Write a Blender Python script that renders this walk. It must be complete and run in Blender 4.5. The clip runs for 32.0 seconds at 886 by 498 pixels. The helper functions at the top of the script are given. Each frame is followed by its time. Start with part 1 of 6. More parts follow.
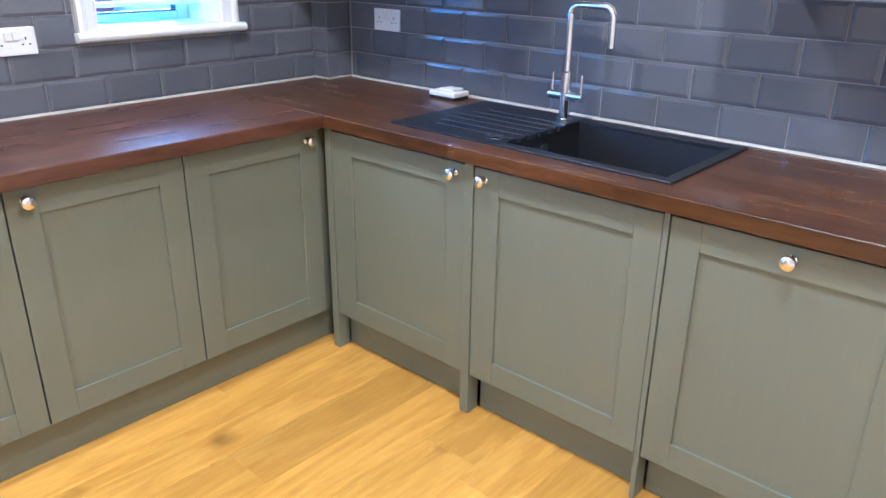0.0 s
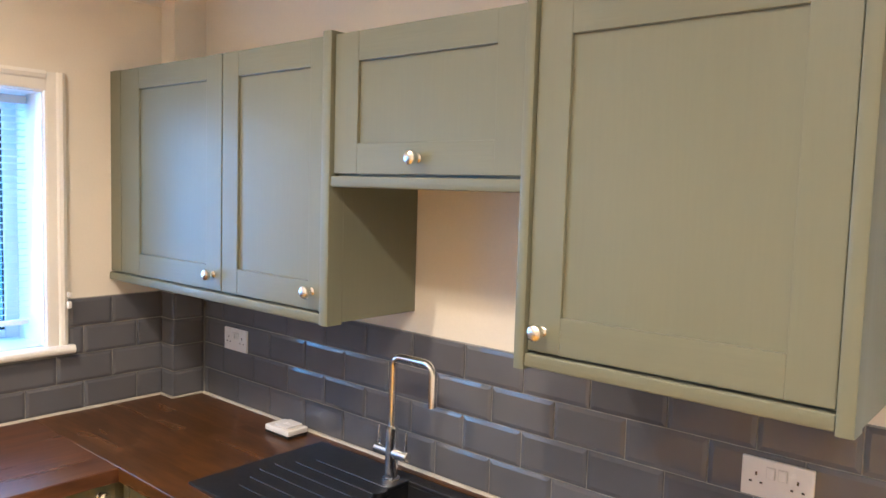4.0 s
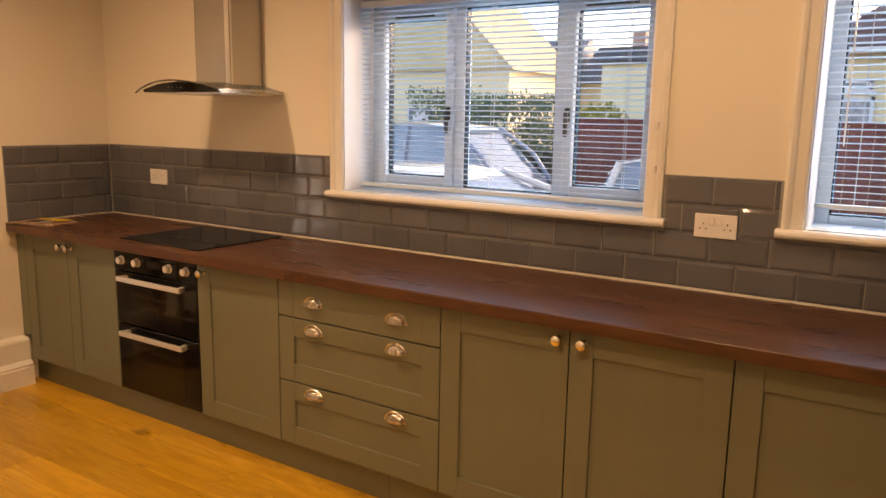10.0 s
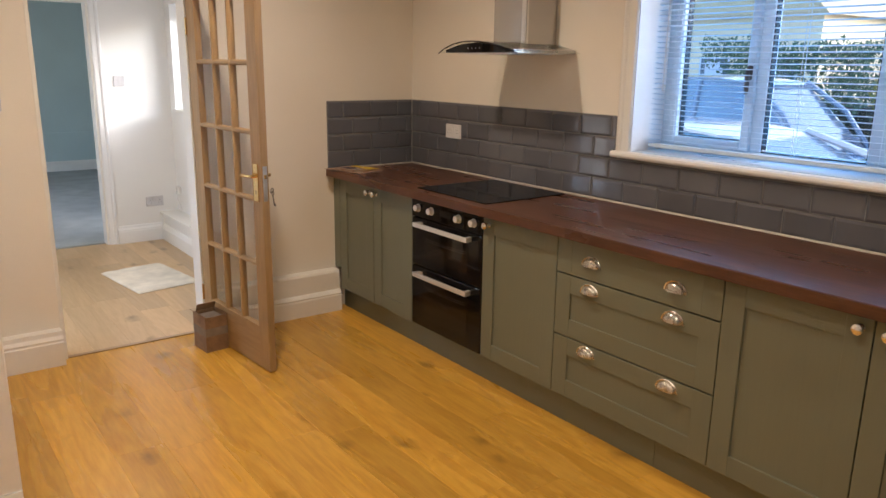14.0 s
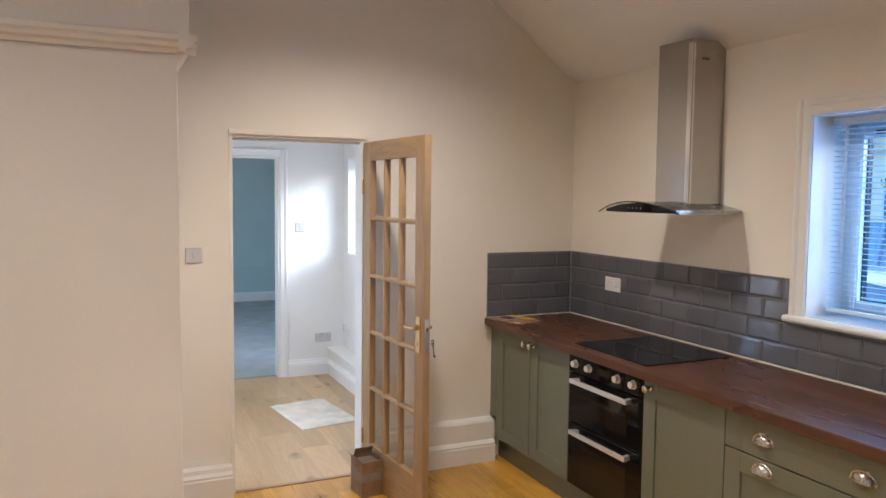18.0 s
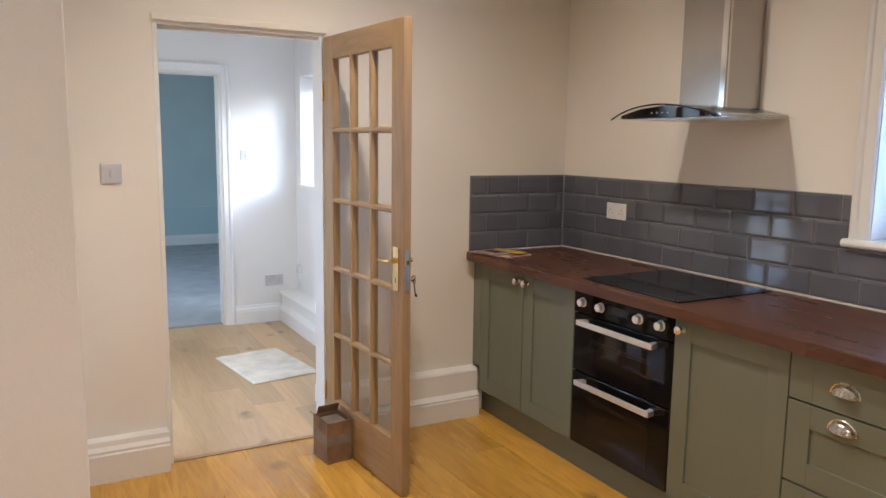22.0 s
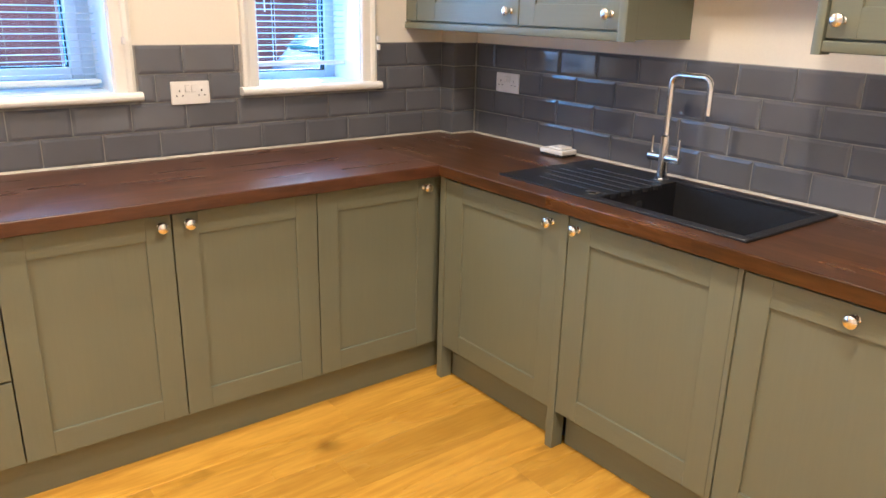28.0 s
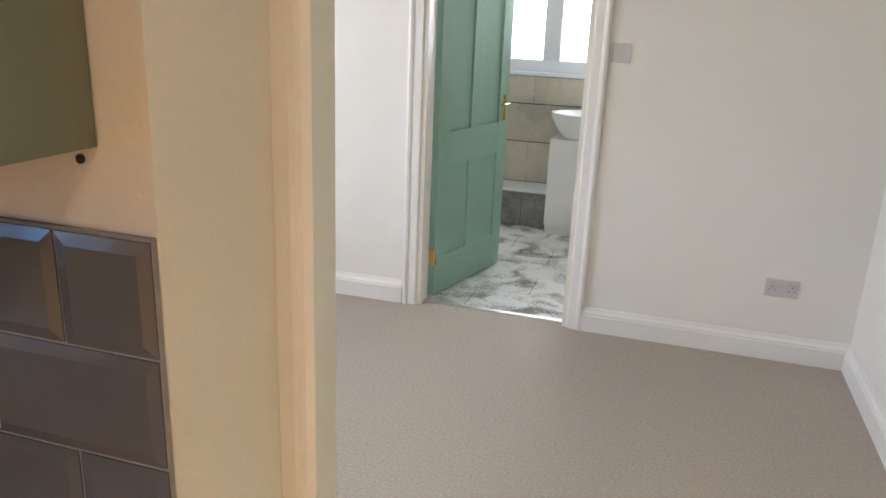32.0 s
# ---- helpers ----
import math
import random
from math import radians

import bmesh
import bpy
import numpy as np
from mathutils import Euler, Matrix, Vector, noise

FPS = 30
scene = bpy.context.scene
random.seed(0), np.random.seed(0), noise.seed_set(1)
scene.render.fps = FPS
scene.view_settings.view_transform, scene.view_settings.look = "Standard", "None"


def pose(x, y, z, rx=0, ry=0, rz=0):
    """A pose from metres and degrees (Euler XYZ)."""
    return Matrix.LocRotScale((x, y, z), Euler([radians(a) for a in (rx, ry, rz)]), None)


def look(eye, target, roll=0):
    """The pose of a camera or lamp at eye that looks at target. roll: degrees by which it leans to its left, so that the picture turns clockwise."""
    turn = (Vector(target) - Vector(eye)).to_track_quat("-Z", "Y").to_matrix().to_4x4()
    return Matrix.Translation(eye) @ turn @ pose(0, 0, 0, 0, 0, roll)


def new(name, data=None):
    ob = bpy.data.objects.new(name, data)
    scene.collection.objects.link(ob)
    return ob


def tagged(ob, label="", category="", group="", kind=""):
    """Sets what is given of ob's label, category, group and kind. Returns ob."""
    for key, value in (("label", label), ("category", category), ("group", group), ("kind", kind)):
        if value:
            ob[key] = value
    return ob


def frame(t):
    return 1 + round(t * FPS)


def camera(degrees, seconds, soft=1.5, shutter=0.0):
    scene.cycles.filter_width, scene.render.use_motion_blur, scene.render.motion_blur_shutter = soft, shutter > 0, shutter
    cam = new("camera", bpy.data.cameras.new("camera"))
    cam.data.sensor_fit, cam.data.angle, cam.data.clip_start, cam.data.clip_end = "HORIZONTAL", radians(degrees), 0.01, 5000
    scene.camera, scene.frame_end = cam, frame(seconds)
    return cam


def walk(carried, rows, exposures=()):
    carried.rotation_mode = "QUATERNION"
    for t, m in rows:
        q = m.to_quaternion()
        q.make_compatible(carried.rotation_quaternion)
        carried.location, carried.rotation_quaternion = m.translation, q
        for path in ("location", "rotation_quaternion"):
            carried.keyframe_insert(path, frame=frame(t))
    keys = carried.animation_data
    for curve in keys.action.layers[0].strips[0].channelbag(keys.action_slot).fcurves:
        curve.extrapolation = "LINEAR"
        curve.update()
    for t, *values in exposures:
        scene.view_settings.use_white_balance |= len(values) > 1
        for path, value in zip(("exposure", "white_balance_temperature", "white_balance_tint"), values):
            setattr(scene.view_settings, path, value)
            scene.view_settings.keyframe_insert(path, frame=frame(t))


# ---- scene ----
# camera and walk
cam = camera(61.3, 32.0)
PATH = [
    (0.0, 0.083, -0.058, 1.438, 42.14, -22.04, -0.65),
    (0.5, 0.125, -0.070, 1.493, 38.28, -21.78, -0.93),
    (1.0, 0.217, 0.033, 1.512, 36.05, -20.93, -1.20),
    (1.5, 0.286, 0.144, 1.554, 35.21, -19.05, -1.52),
    (2.0, 0.279, 0.248, 1.606, 35.05, -16.21, -1.56),
    (2.5, 0.186, 0.389, 1.688, 35.19, -12.99, -1.65),
    (3.0, 0.150, 0.489, 1.742, 35.87, -9.50, -1.67),
    (3.5, 0.195, 0.516, 1.762, 37.63, -6.57, -1.69),
    (4.0, 0.214, 0.513, 1.759, 40.75, -4.67, -1.70),
    (4.5, 0.267, 0.560, 1.719, 44.92, -3.70, -1.68),
    (6.5, 0.169, 1.299, 1.601, 63.18, -5.14, -1.25),
    (7.0, 0.164, 1.422, 1.578, 70.32, -6.54, -1.05),
    (7.5, 0.030, 1.464, 1.583, 79.03, -7.88, -1.10),
    (8.0, -0.050, 1.488, 1.576, 89.27, -8.94, -1.03),
    (8.5, 0.014, 1.548, 1.586, 99.95, -9.62, -0.61),
    (9.0, 0.033, 1.544, 1.548, 107.92, -9.39, -0.90),
    (9.5, 0.137, 1.462, 1.531, 115.95, -9.44, -1.05),
    (10.0, 0.218, 1.421, 1.510, 122.53, -9.95, -1.02),
    (10.5, 0.211, 1.484, 1.498, 127.05, -10.81, -0.87),
    (11.0, 0.241, 1.462, 1.513, 130.44, -11.61, -0.85),
    (11.5, 0.263, 1.431, 1.500, 133.46, -12.18, -0.79),
    (12.0, 0.228, 1.465, 1.492, 135.82, -12.72, -0.64),
    (12.5, 0.232, 1.463, 1.496, 137.61, -13.26, -0.61),
    (13.0, 0.242, 1.457, 1.497, 139.20, -13.54, -0.77),
    (13.5, 0.237, 1.445, 1.520, 141.15, -13.79, -0.80),
    (14.0, 0.277, 1.430, 1.550, 143.57, -13.91, -0.75),
    (14.5, 0.291, 1.419, 1.580, 146.46, -13.73, -0.55),
    (15.0, 0.296, 1.426, 1.611, 149.13, -12.94, -0.52),
    (15.5, 0.303, 1.435, 1.641, 151.35, -11.70, -0.39),
    (17.5, 0.319, 1.443, 1.687, 155.17, -5.18, -0.54),
    (18.0, 0.299, 1.446, 1.684, 155.57, -4.16, -0.64),
    (18.5, 0.291, 1.443, 1.674, 155.76, -3.55, -0.64),
    (19.0, 0.296, 1.421, 1.657, 155.98, -3.27, -0.72),
    (19.5, 0.302, 1.386, 1.624, 155.98, -3.38, -0.76),
    (20.0, 0.297, 1.332, 1.582, 156.23, -3.88, -0.76),
    (20.5, 0.311, 1.239, 1.563, 156.15, -4.86, -0.78),
    (21.0, 0.258, 1.129, 1.534, 155.87, -6.03, -0.80),
    (21.5, 0.181, 0.951, 1.513, 154.58, -7.21, -0.75),
    (22.0, 0.141, 0.756, 1.496, 151.61, -8.12, -0.75),
    (22.5, 0.152, 0.483, 1.496, 146.56, -9.03, -0.75),
    (23.0, 0.100, 0.242, 1.468, 140.16, -9.79, -0.87),
    (23.5, -0.029, 0.020, 1.438, 132.26, -10.62, -0.80),
    (24.0, 0.008, -0.229, 1.433, 122.64, -11.34, -0.79),
    (24.5, 0.136, -0.415, 1.463, 111.68, -11.87, -0.96),
    (25.0, 0.199, -0.375, 1.448, 100.49, -12.79, -1.03),
    (25.5, 0.214, -0.323, 1.431, 90.59, -13.65, -1.01),
    (26.0, 0.227, -0.290, 1.434, 81.69, -15.06, -1.14),
    (26.5, 0.234, -0.272, 1.448, 74.08, -16.43, -1.48),
    (28.5, 0.344, -0.139, 1.510, 45.36, -17.89, -1.14),
    (29.0, 0.357, -0.127, 1.553, 37.79, -17.55, -1.21),
    (29.5, 0.371, 0.020, 1.534, 30.30, -16.98, -1.47),
    (30.0, 0.350, 0.271, 1.506, 24.27, -16.54, -1.67),
    (30.5, 0.270, 0.587, 1.470, 19.65, -16.22, -1.65),
    (31.0, 0.247, 0.914, 1.492, 16.76, -16.17, -1.82),
    (31.5, 0.331, 1.328, 1.506, 15.71, -16.46, -2.04),
    (32.0, 0.385, 1.690, 1.494, 17.44, -17.23, -2.26),
]
EXPOSURES = [(0.0, 4.36, 3980, 10), (1.0, 4.22, 4920, 10), (2.0, 4.21, 5210, 10), (3.0, 4.2, 5500, 10), (4.0, 4.05, 5300, 10), (7.0, 3.57, 5200, 10), (8.0, 3.38, 5980, 11), (9.0, 2.81, 8600, 16), (10.0, 2.88, 9000, 26), (11.0, 2.78, 6600, 20), (13.0, 2.82, 5900, 16), (15.0, 2.85, 5170, 10), (19.0, 3.0, 4840, 10), (20.0, 2.97, 4830, 10), (22.0, 2.99, 4860, 10), (23.0, 3.1, 5000, 10), (24.0, 3.37, 4800, 10), (25.0, 3.54, 4420, 10), (26.0, 3.41, 6080, 10), (29.0, 4.2, 4900, 10), (30.0, 3.97, 5550, 10), (31.0, 3.84, 5540, 10), (32.0, 3.47, 5650, 10)]
SKY, SUN = 0.095, 0.11
# the last lamp is an unseen fill, added to brighten the chimney breast
LAMPS = [(-0.95, -1.54, 2.80, 15.5), (-0.22, 0.60, 2.80, 9.5), (-1.55, 0.75, 2.80, 8.0), (0.90, 0.25, 2.80, 6.5)]
LAMP_COLOUR, LAMP_CONE, DAY_COLOUR, BED_COLOUR = (1.0, 0.74, 0.48), 157, (0.30, 0.60, 1.0), (1.0, 0.90, 0.79)
DAY_W, HALL_W, BED_W, BATH_W, FAR_W = 0.35, 1.2, 3.4, 2.2, 4.5
# first entry: unseen ceiling lamp added to brighten and warm the hall
HALL_FILL, OUTER_COLOUR = (-0.75, -4.05, 2.34, 5.2), (0.09, 0.47, 1.0)
walk(cam, [(t, pose(x, y, z, 90 + pitch, roll, yaw)) for t, x, y, z, yaw, pitch, roll in PATH], EXPOSURES)

# world, sun and large lights
world = bpy.data.worlds.new("sky")
scene.world = world
world.use_nodes = True
SUN_DIR = Vector((0.80, -0.53, -0.29)).normalized()
_nt = world.node_tree
_sky = _nt.nodes.new("ShaderNodeTexSky")
_sky.sky_type = "NISHITA"
_sky.sun_disc = False
_sky.sun_elevation = math.asin(-SUN_DIR.z)
_sky.sun_rotation = math.atan2(-SUN_DIR.x, -SUN_DIR.y)
_sky.dust_density = 2.5
_sky.ozone_density = 3.0
_nt.links.new(_sky.outputs[0], _nt.nodes["Background"].inputs[0])
_nt.nodes["Background"].inputs[1].default_value = SKY
sun = new("sun", bpy.data.lights.new("sun", "SUN"))
sun.data.energy, sun.data.angle, sun.data.color = SUN, radians(0.8), (1.0, 0.93, 0.82)
sun.matrix_world = look((0, 0, 12), Vector((0, 0, 12)) + SUN_DIR)


def ceiling_spot(x, y, z, watts, colour):
    o = new("ceiling_spot_light", bpy.data.lights.new("spot", "SPOT"))
    o.data.energy, o.data.color, o.data.shadow_soft_size = watts, colour, 0.04
    o.data.spot_size, o.data.spot_blend = radians(LAMP_CONE), 0.9
    o.location = (x, y, z)


for lx, ly, lz, lw in LAMPS:
    ceiling_spot(lx, ly, lz, lw, LAMP_COLOUR)
# added fill for the hall, no lamp known there
ceiling_spot(*HALL_FILL, (1.0, 0.80, 0.56))


def sky_opening(x, y, z, w, h, aim, watts, colour=(1.0, 0.85, 0.71)):
    """The sky's light in a window opening."""
    o = new("window_daylight", bpy.data.lights.new("daylight", "AREA"))
    o.data.shape, o.data.size, o.data.size_y = "RECTANGLE", w, h
    o.data.energy, o.data.color = watts, colour
    o.matrix_world = look((x, y, z), (x + aim[0], y + aim[1], z + aim[2]))


sky_opening(-2.64, -0.17, 1.62, 1.40, 0.85, (1, 0, -0.1), DAY_W, DAY_COLOUR)
sky_opening(-2.87, -0.17, 1.62, 1.40, 0.85, (1, 0, -0.15), DAY_W * 3.0, OUTER_COLOUR)
sky_opening(-2.64, 1.35, 1.62, 0.44, 0.82, (1, 0, -0.1), DAY_W * 0.55, DAY_COLOUR)
sky_opening(-2.87, 1.35, 1.62, 0.44, 0.85, (1, 0, -0.15), DAY_W * 1.3, OUTER_COLOUR)
sky_opening(-2.40, -4.73, 1.70, 1.10, 1.0, (1, 0.15, -0.35), HALL_W, (1.0, 0.86, 0.66))
sky_opening(-2.85, 3.9, 1.6, 1.5, 1.2, (1, 0, -0.1), BED_W, BED_COLOUR)
sky_opening(0.46, -3.55, 1.15, 1.00, 1.50, (-1, 0, -0.12), 1.9, (1.0, 0.90, 0.76))
sky_opening(-0.35, 7.62, 1.75, 1.1, 0.9, (0, -1, -0.1), BATH_W, BED_COLOUR)
sky_opening(1.34, -7.2, 1.5, 1.4, 1.2, (-1, 0, -0.1), FAR_W)


# ---- materials ----
def material(name, colour, rough=0.5, metal=0.0, var=0.08, scale=6.0, bump=0.02, bscale=60.0, stretch=(1, 1, 1),
             tone=None, coat=0.0, random_tone=0.0, spec=0.5, rough_var=0.08, transmission=0.0, emit=0.0, band=(0.32, 0.72), warp=0.0):
    """A surface with colour variation at two scales, gloss variation and fine relief, in object space."""
    m = bpy.data.materials.new(name)
    m.use_nodes = True
    nt = m.node_tree
    b = nt.nodes["Principled BSDF"]
    mp = nt.nodes.new("ShaderNodeMapping")
    mp.inputs["Scale"].default_value = stretch
    geo = nt.nodes.new("ShaderNodeNewGeometry")
    nt.links.new(geo.outputs["Position"], mp.inputs[0])
    n1 = nt.nodes.new("ShaderNodeTexNoise")
    n1.inputs["Scale"].default_value, n1.inputs["Detail"].default_value = scale, 6.0
    n2 = nt.nodes.new("ShaderNodeTexNoise")
    n2.inputs["Scale"].default_value, n2.inputs["Detail"].default_value = bscale, 4.0
    nt.links.new(mp.outputs[0], n1.inputs["Vector"])
    nt.links.new(mp.outputs[0], n2.inputs["Vector"])
    mix = nt.nodes.new("ShaderNodeMix")
    mix.data_type = "RGBA"
    lo = tone or tuple(c * (1 - 2 * var) for c in colour)
    hi = tuple(min(1, c * (1 + var)) for c in colour)
    mix.inputs["A"].default_value, mix.inputs["B"].default_value = (*lo, 1), (*hi, 1)
    add = nt.nodes.new("ShaderNodeMath")
    add.operation = "MULTIPLY_ADD"
    add.inputs[1].default_value = 0.35
    nt.links.new(n2.outputs["Fac"], add.inputs[0])
    sc = nt.nodes.new("ShaderNodeMath")
    sc.operation = "MULTIPLY"
    sc.inputs[1].default_value = 0.75
    nt.links.new(n1.outputs["Fac"], sc.inputs[0])
    nt.links.new(sc.outputs[0], add.inputs[2])
    ramp = nt.nodes.new("ShaderNodeMapRange")
    ramp.inputs["From Min"].default_value, ramp.inputs["From Max"].default_value = band
    n1.inputs["Distortion"].default_value = warp
    nt.links.new(add.outputs[0], ramp.inputs["Value"])
    nt.links.new(ramp.outputs[0], mix.inputs["Factor"])
    out = mix.outputs["Result"]
    if random_tone:
        info = nt.nodes.new("ShaderNodeObjectInfo")
        hsv = nt.nodes.new("ShaderNodeHueSaturation")
        mr = nt.nodes.new("ShaderNodeMapRange")
        mr.inputs["To Min"].default_value, mr.inputs["To Max"].default_value = 1 - random_tone, 1 + random_tone
        nt.links.new(info.outputs["Random"], mr.inputs["Value"])
        nt.links.new(mr.outputs[0], hsv.inputs["Value"])
        nt.links.new(out, hsv.inputs["Color"])
        out = hsv.outputs[0]
    nt.links.new(out, b.inputs["Base Color"])
    rr = nt.nodes.new("ShaderNodeMapRange")
    rr.inputs["To Min"].default_value, rr.inputs["To Max"].default_value = max(0.02, rough - rough_var), min(1, rough + rough_var)
    nt.links.new(n1.outputs["Fac"], rr.inputs["Value"])
    nt.links.new(rr.outputs[0], b.inputs["Roughness"])
    b.inputs["Metallic"].default_value = metal
    b.inputs["Specular IOR Level"].default_value = spec
    if coat:
        b.inputs["Coat Weight"].default_value, b.inputs["Coat Roughness"].default_value = coat, 0.12
    if bump:
        bp = nt.nodes.new("ShaderNodeBump")
        bp.inputs["Strength"].default_value, bp.inputs["Distance"].default_value = min(1.0, bump * 10), 0.004
        nt.links.new(n2.outputs["Fac"], bp.inputs["Height"])
        nt.links.new(bp.outputs[0], b.inputs["Normal"])
    if transmission:
        b.inputs["Transmission Weight"].default_value = transmission
    if emit:
        b.inputs["Emission Color"].default_value, b.inputs["Emission Strength"].default_value = (*colour, 1), emit
    return m


def grain_wood(name, light, dark, along, rough=0.4, knots=0.0, random_tone=0.0, rings=9.0, contrast=1.0, per_object=True, bump=0.25, fibre=5.0, length=0.55):
    """Wood with long fibres along one axis, cathedral figure and optional knots."""
    m = bpy.data.materials.new(name)
    m.use_nodes = True
    nt = m.node_tree
    b = nt.nodes["Principled BSDF"]
    geo = nt.nodes.new("ShaderNodeNewGeometry")
    info = nt.nodes.new("ShaderNodeObjectInfo")
    off = nt.nodes.new("ShaderNodeVectorMath")
    off.operation = "MULTIPLY_ADD"
    comb = nt.nodes.new("ShaderNodeCombineXYZ")
    for i in range(3):
        nt.links.new(info.outputs["Random"], comb.inputs[i])
    nt.links.new(comb.outputs[0], off.inputs[0])
    off.inputs[1].default_value = (31.0, 17.0, 23.0) if per_object else (0, 0, 0)
    nt.links.new(geo.outputs["Position"], off.inputs[2])
    st = [6.0, 6.0, 6.0]
    st["xyz".index(along)] = length
    mp = nt.nodes.new("ShaderNodeMapping")
    mp.inputs["Scale"].default_value = st
    nt.links.new(off.outputs[0], mp.inputs[0])
    big = nt.nodes.new("ShaderNodeTexNoise")
    big.inputs["Scale"].default_value, big.inputs["Detail"].default_value, big.inputs["Distortion"].default_value = 1.3, 3.0, 0.6
    nt.links.new(mp.outputs[0], big.inputs["Vector"])
    sine = nt.nodes.new("ShaderNodeMath")
    sine.operation = "MULTIPLY"
    sine.inputs[1].default_value = rings
    nt.links.new(big.outputs["Fac"], sine.inputs[0])
    fr = nt.nodes.new("ShaderNodeMath")
    fr.operation = "PINGPONG"
    fr.inputs[1].default_value = 0.5
    nt.links.new(sine.outputs[0], fr.inputs[0])
    fine = nt.nodes.new("ShaderNodeTexNoise")
    fine.inputs["Scale"].default_value, fine.inputs["Detail"].default_value = 14.0, fibre
    nt.links.new(mp.outputs[0], fine.inputs["Vector"])
    mixv = nt.nodes.new("ShaderNodeMath")
    mixv.operation = "MULTIPLY_ADD"
    mixv.inputs[1].default_value = 0.7
    nt.links.new(fr.outputs[0], mixv.inputs[0])
    f2 = nt.nodes.new("ShaderNodeMath")
    f2.operation = "MULTIPLY"
    f2.inputs[1].default_value = 0.75
    nt.links.new(fine.outputs["Fac"], f2.inputs[0])
    nt.links.new(f2.outputs[0], mixv.inputs[2])
    rng = nt.nodes.new("ShaderNodeMapRange")
    rng.inputs["From Min"].default_value, rng.inputs["From Max"].default_value = 0.55 - 0.4 / contrast, 0.55 + 0.4 / contrast
    nt.links.new(mixv.outputs[0], rng.inputs["Value"])
    mix = nt.nodes.new("ShaderNodeMix")
    mix.data_type = "RGBA"
    mix.inputs["A"].default_value, mix.inputs["B"].default_value = (*dark, 1), (*light, 1)
    nt.links.new(rng.outputs[0], mix.inputs["Factor"])
    out = mix.outputs["Result"]
    if knots:
        st2 = [2.6, 2.6, 2.6]
        st2["xyz".index(along)] = 1.7
        mp2 = nt.nodes.new("ShaderNodeMapping")
        mp2.inputs["Scale"].default_value = st2
        nt.links.new(off.outputs[0], mp2.inputs[0])
        warp = nt.nodes.new("ShaderNodeTexNoise")
        warp.inputs["Scale"].default_value = 5.0
        nt.links.new(mp2.outputs[0], warp.inputs["Vector"])
        va = nt.nodes.new("ShaderNodeVectorMath")
        va.operation = "MULTIPLY_ADD"
        va.inputs[1].default_value = (0.25, 0.25, 0.25)
        nt.links.new(warp.outputs["Color"], va.inputs[0])
        nt.links.new(mp2.outputs[0], va.inputs[2])
        vor = nt.nodes.new("ShaderNodeTexVoronoi")
        vor.inputs["Scale"].default_value = 1.5
        nt.links.new(va.outputs[0], vor.inputs["Vector"])
        kr = nt.nodes.new("ShaderNodeMapRange")
        kr.inputs["From Min"].default_value, kr.inputs["From Max"].default_value = 0.03, 0.19
        kr.inputs["To Min"].default_value, kr.inputs["To Max"].default_value = knots, 0.0
        nt.links.new(vor.outputs["Distance"], kr.inputs["Value"])
        mk = nt.nodes.new("ShaderNodeMix")
        mk.data_type = "RGBA"
        mk.inputs["B"].default_value = (*(c * 0.38 for c in dark), 1)
        nt.links.new(kr.outputs[0], mk.inputs["Factor"])
        nt.links.new(out, mk.inputs["A"])
        out = mk.outputs["Result"]
    if random_tone:
        hsv = nt.nodes.new("ShaderNodeHueSaturation")
        mr = nt.nodes.new("ShaderNodeMapRange")
        mr.inputs["To Min"].default_value, mr.inputs["To Max"].default_value = 1 - random_tone, 1 + random_tone
        nt.links.new(info.outputs["Random"], mr.inputs["Value"])
        nt.links.new(mr.outputs[0], hsv.inputs["Value"])
        nt.links.new(out, hsv.inputs["Color"])
        out = hsv.outputs[0]
    nt.links.new(out, b.inputs["Base Color"])
    rr = nt.nodes.new("ShaderNodeMapRange")
    rr.inputs["To Min"].default_value, rr.inputs["To Max"].default_value = rough + 0.08, rough - 0.06
    nt.links.new(big.outputs["Fac"], rr.inputs["Value"])
    nt.links.new(rr.outputs[0], b.inputs["Roughness"])
    bp = nt.nodes.new("ShaderNodeBump")
    bp.inputs["Strength"].default_value, bp.inputs["Distance"].default_value = bump, 0.002
    nt.links.new(fine.outputs["Fac"], bp.inputs["Height"])
    nt.links.new(bp.outputs[0], b.inputs["Normal"])
    return m


def glass_material(name, tint=(1, 1, 1), rough=0.0, ior=1.45):
    """Thin clear glass: straight-through with a Fresnel reflection."""
    m = bpy.data.materials.new(name)
    m.use_nodes = True
    nt = m.node_tree
    nt.nodes.remove(nt.nodes["Principled BSDF"])
    tr = nt.nodes.new("ShaderNodeBsdfTransparent")
    tr.inputs[0].default_value = (*tint, 1)
    gl = nt.nodes.new("ShaderNodeBsdfGlossy")
    gl.inputs["Roughness"].default_value = rough
    lw = nt.nodes.new("ShaderNodeLayerWeight")
    pw = nt.nodes.new("ShaderNodeMath")
    pw.operation = "POWER"
    pw.inputs[1].default_value = 4.0
    nt.links.new(lw.outputs["Facing"], pw.inputs[0])
    fr = nt.nodes.new("ShaderNodeMath")
    fr.operation = "MULTIPLY_ADD"
    fr.inputs[1].default_value, fr.inputs[2].default_value = 0.45, 0.03
    nt.links.new(pw.outputs[0], fr.inputs[0])
    mx = nt.nodes.new("ShaderNodeMixShader")
    nt.links.new(fr.outputs[0], mx.inputs[0])
    nt.links.new(tr.outputs[0], mx.inputs[1])
    nt.links.new(gl.outputs[0], mx.inputs[2])
    nt.links.new(mx.outputs[0], nt.nodes["Material Output"].inputs[0])
    return m


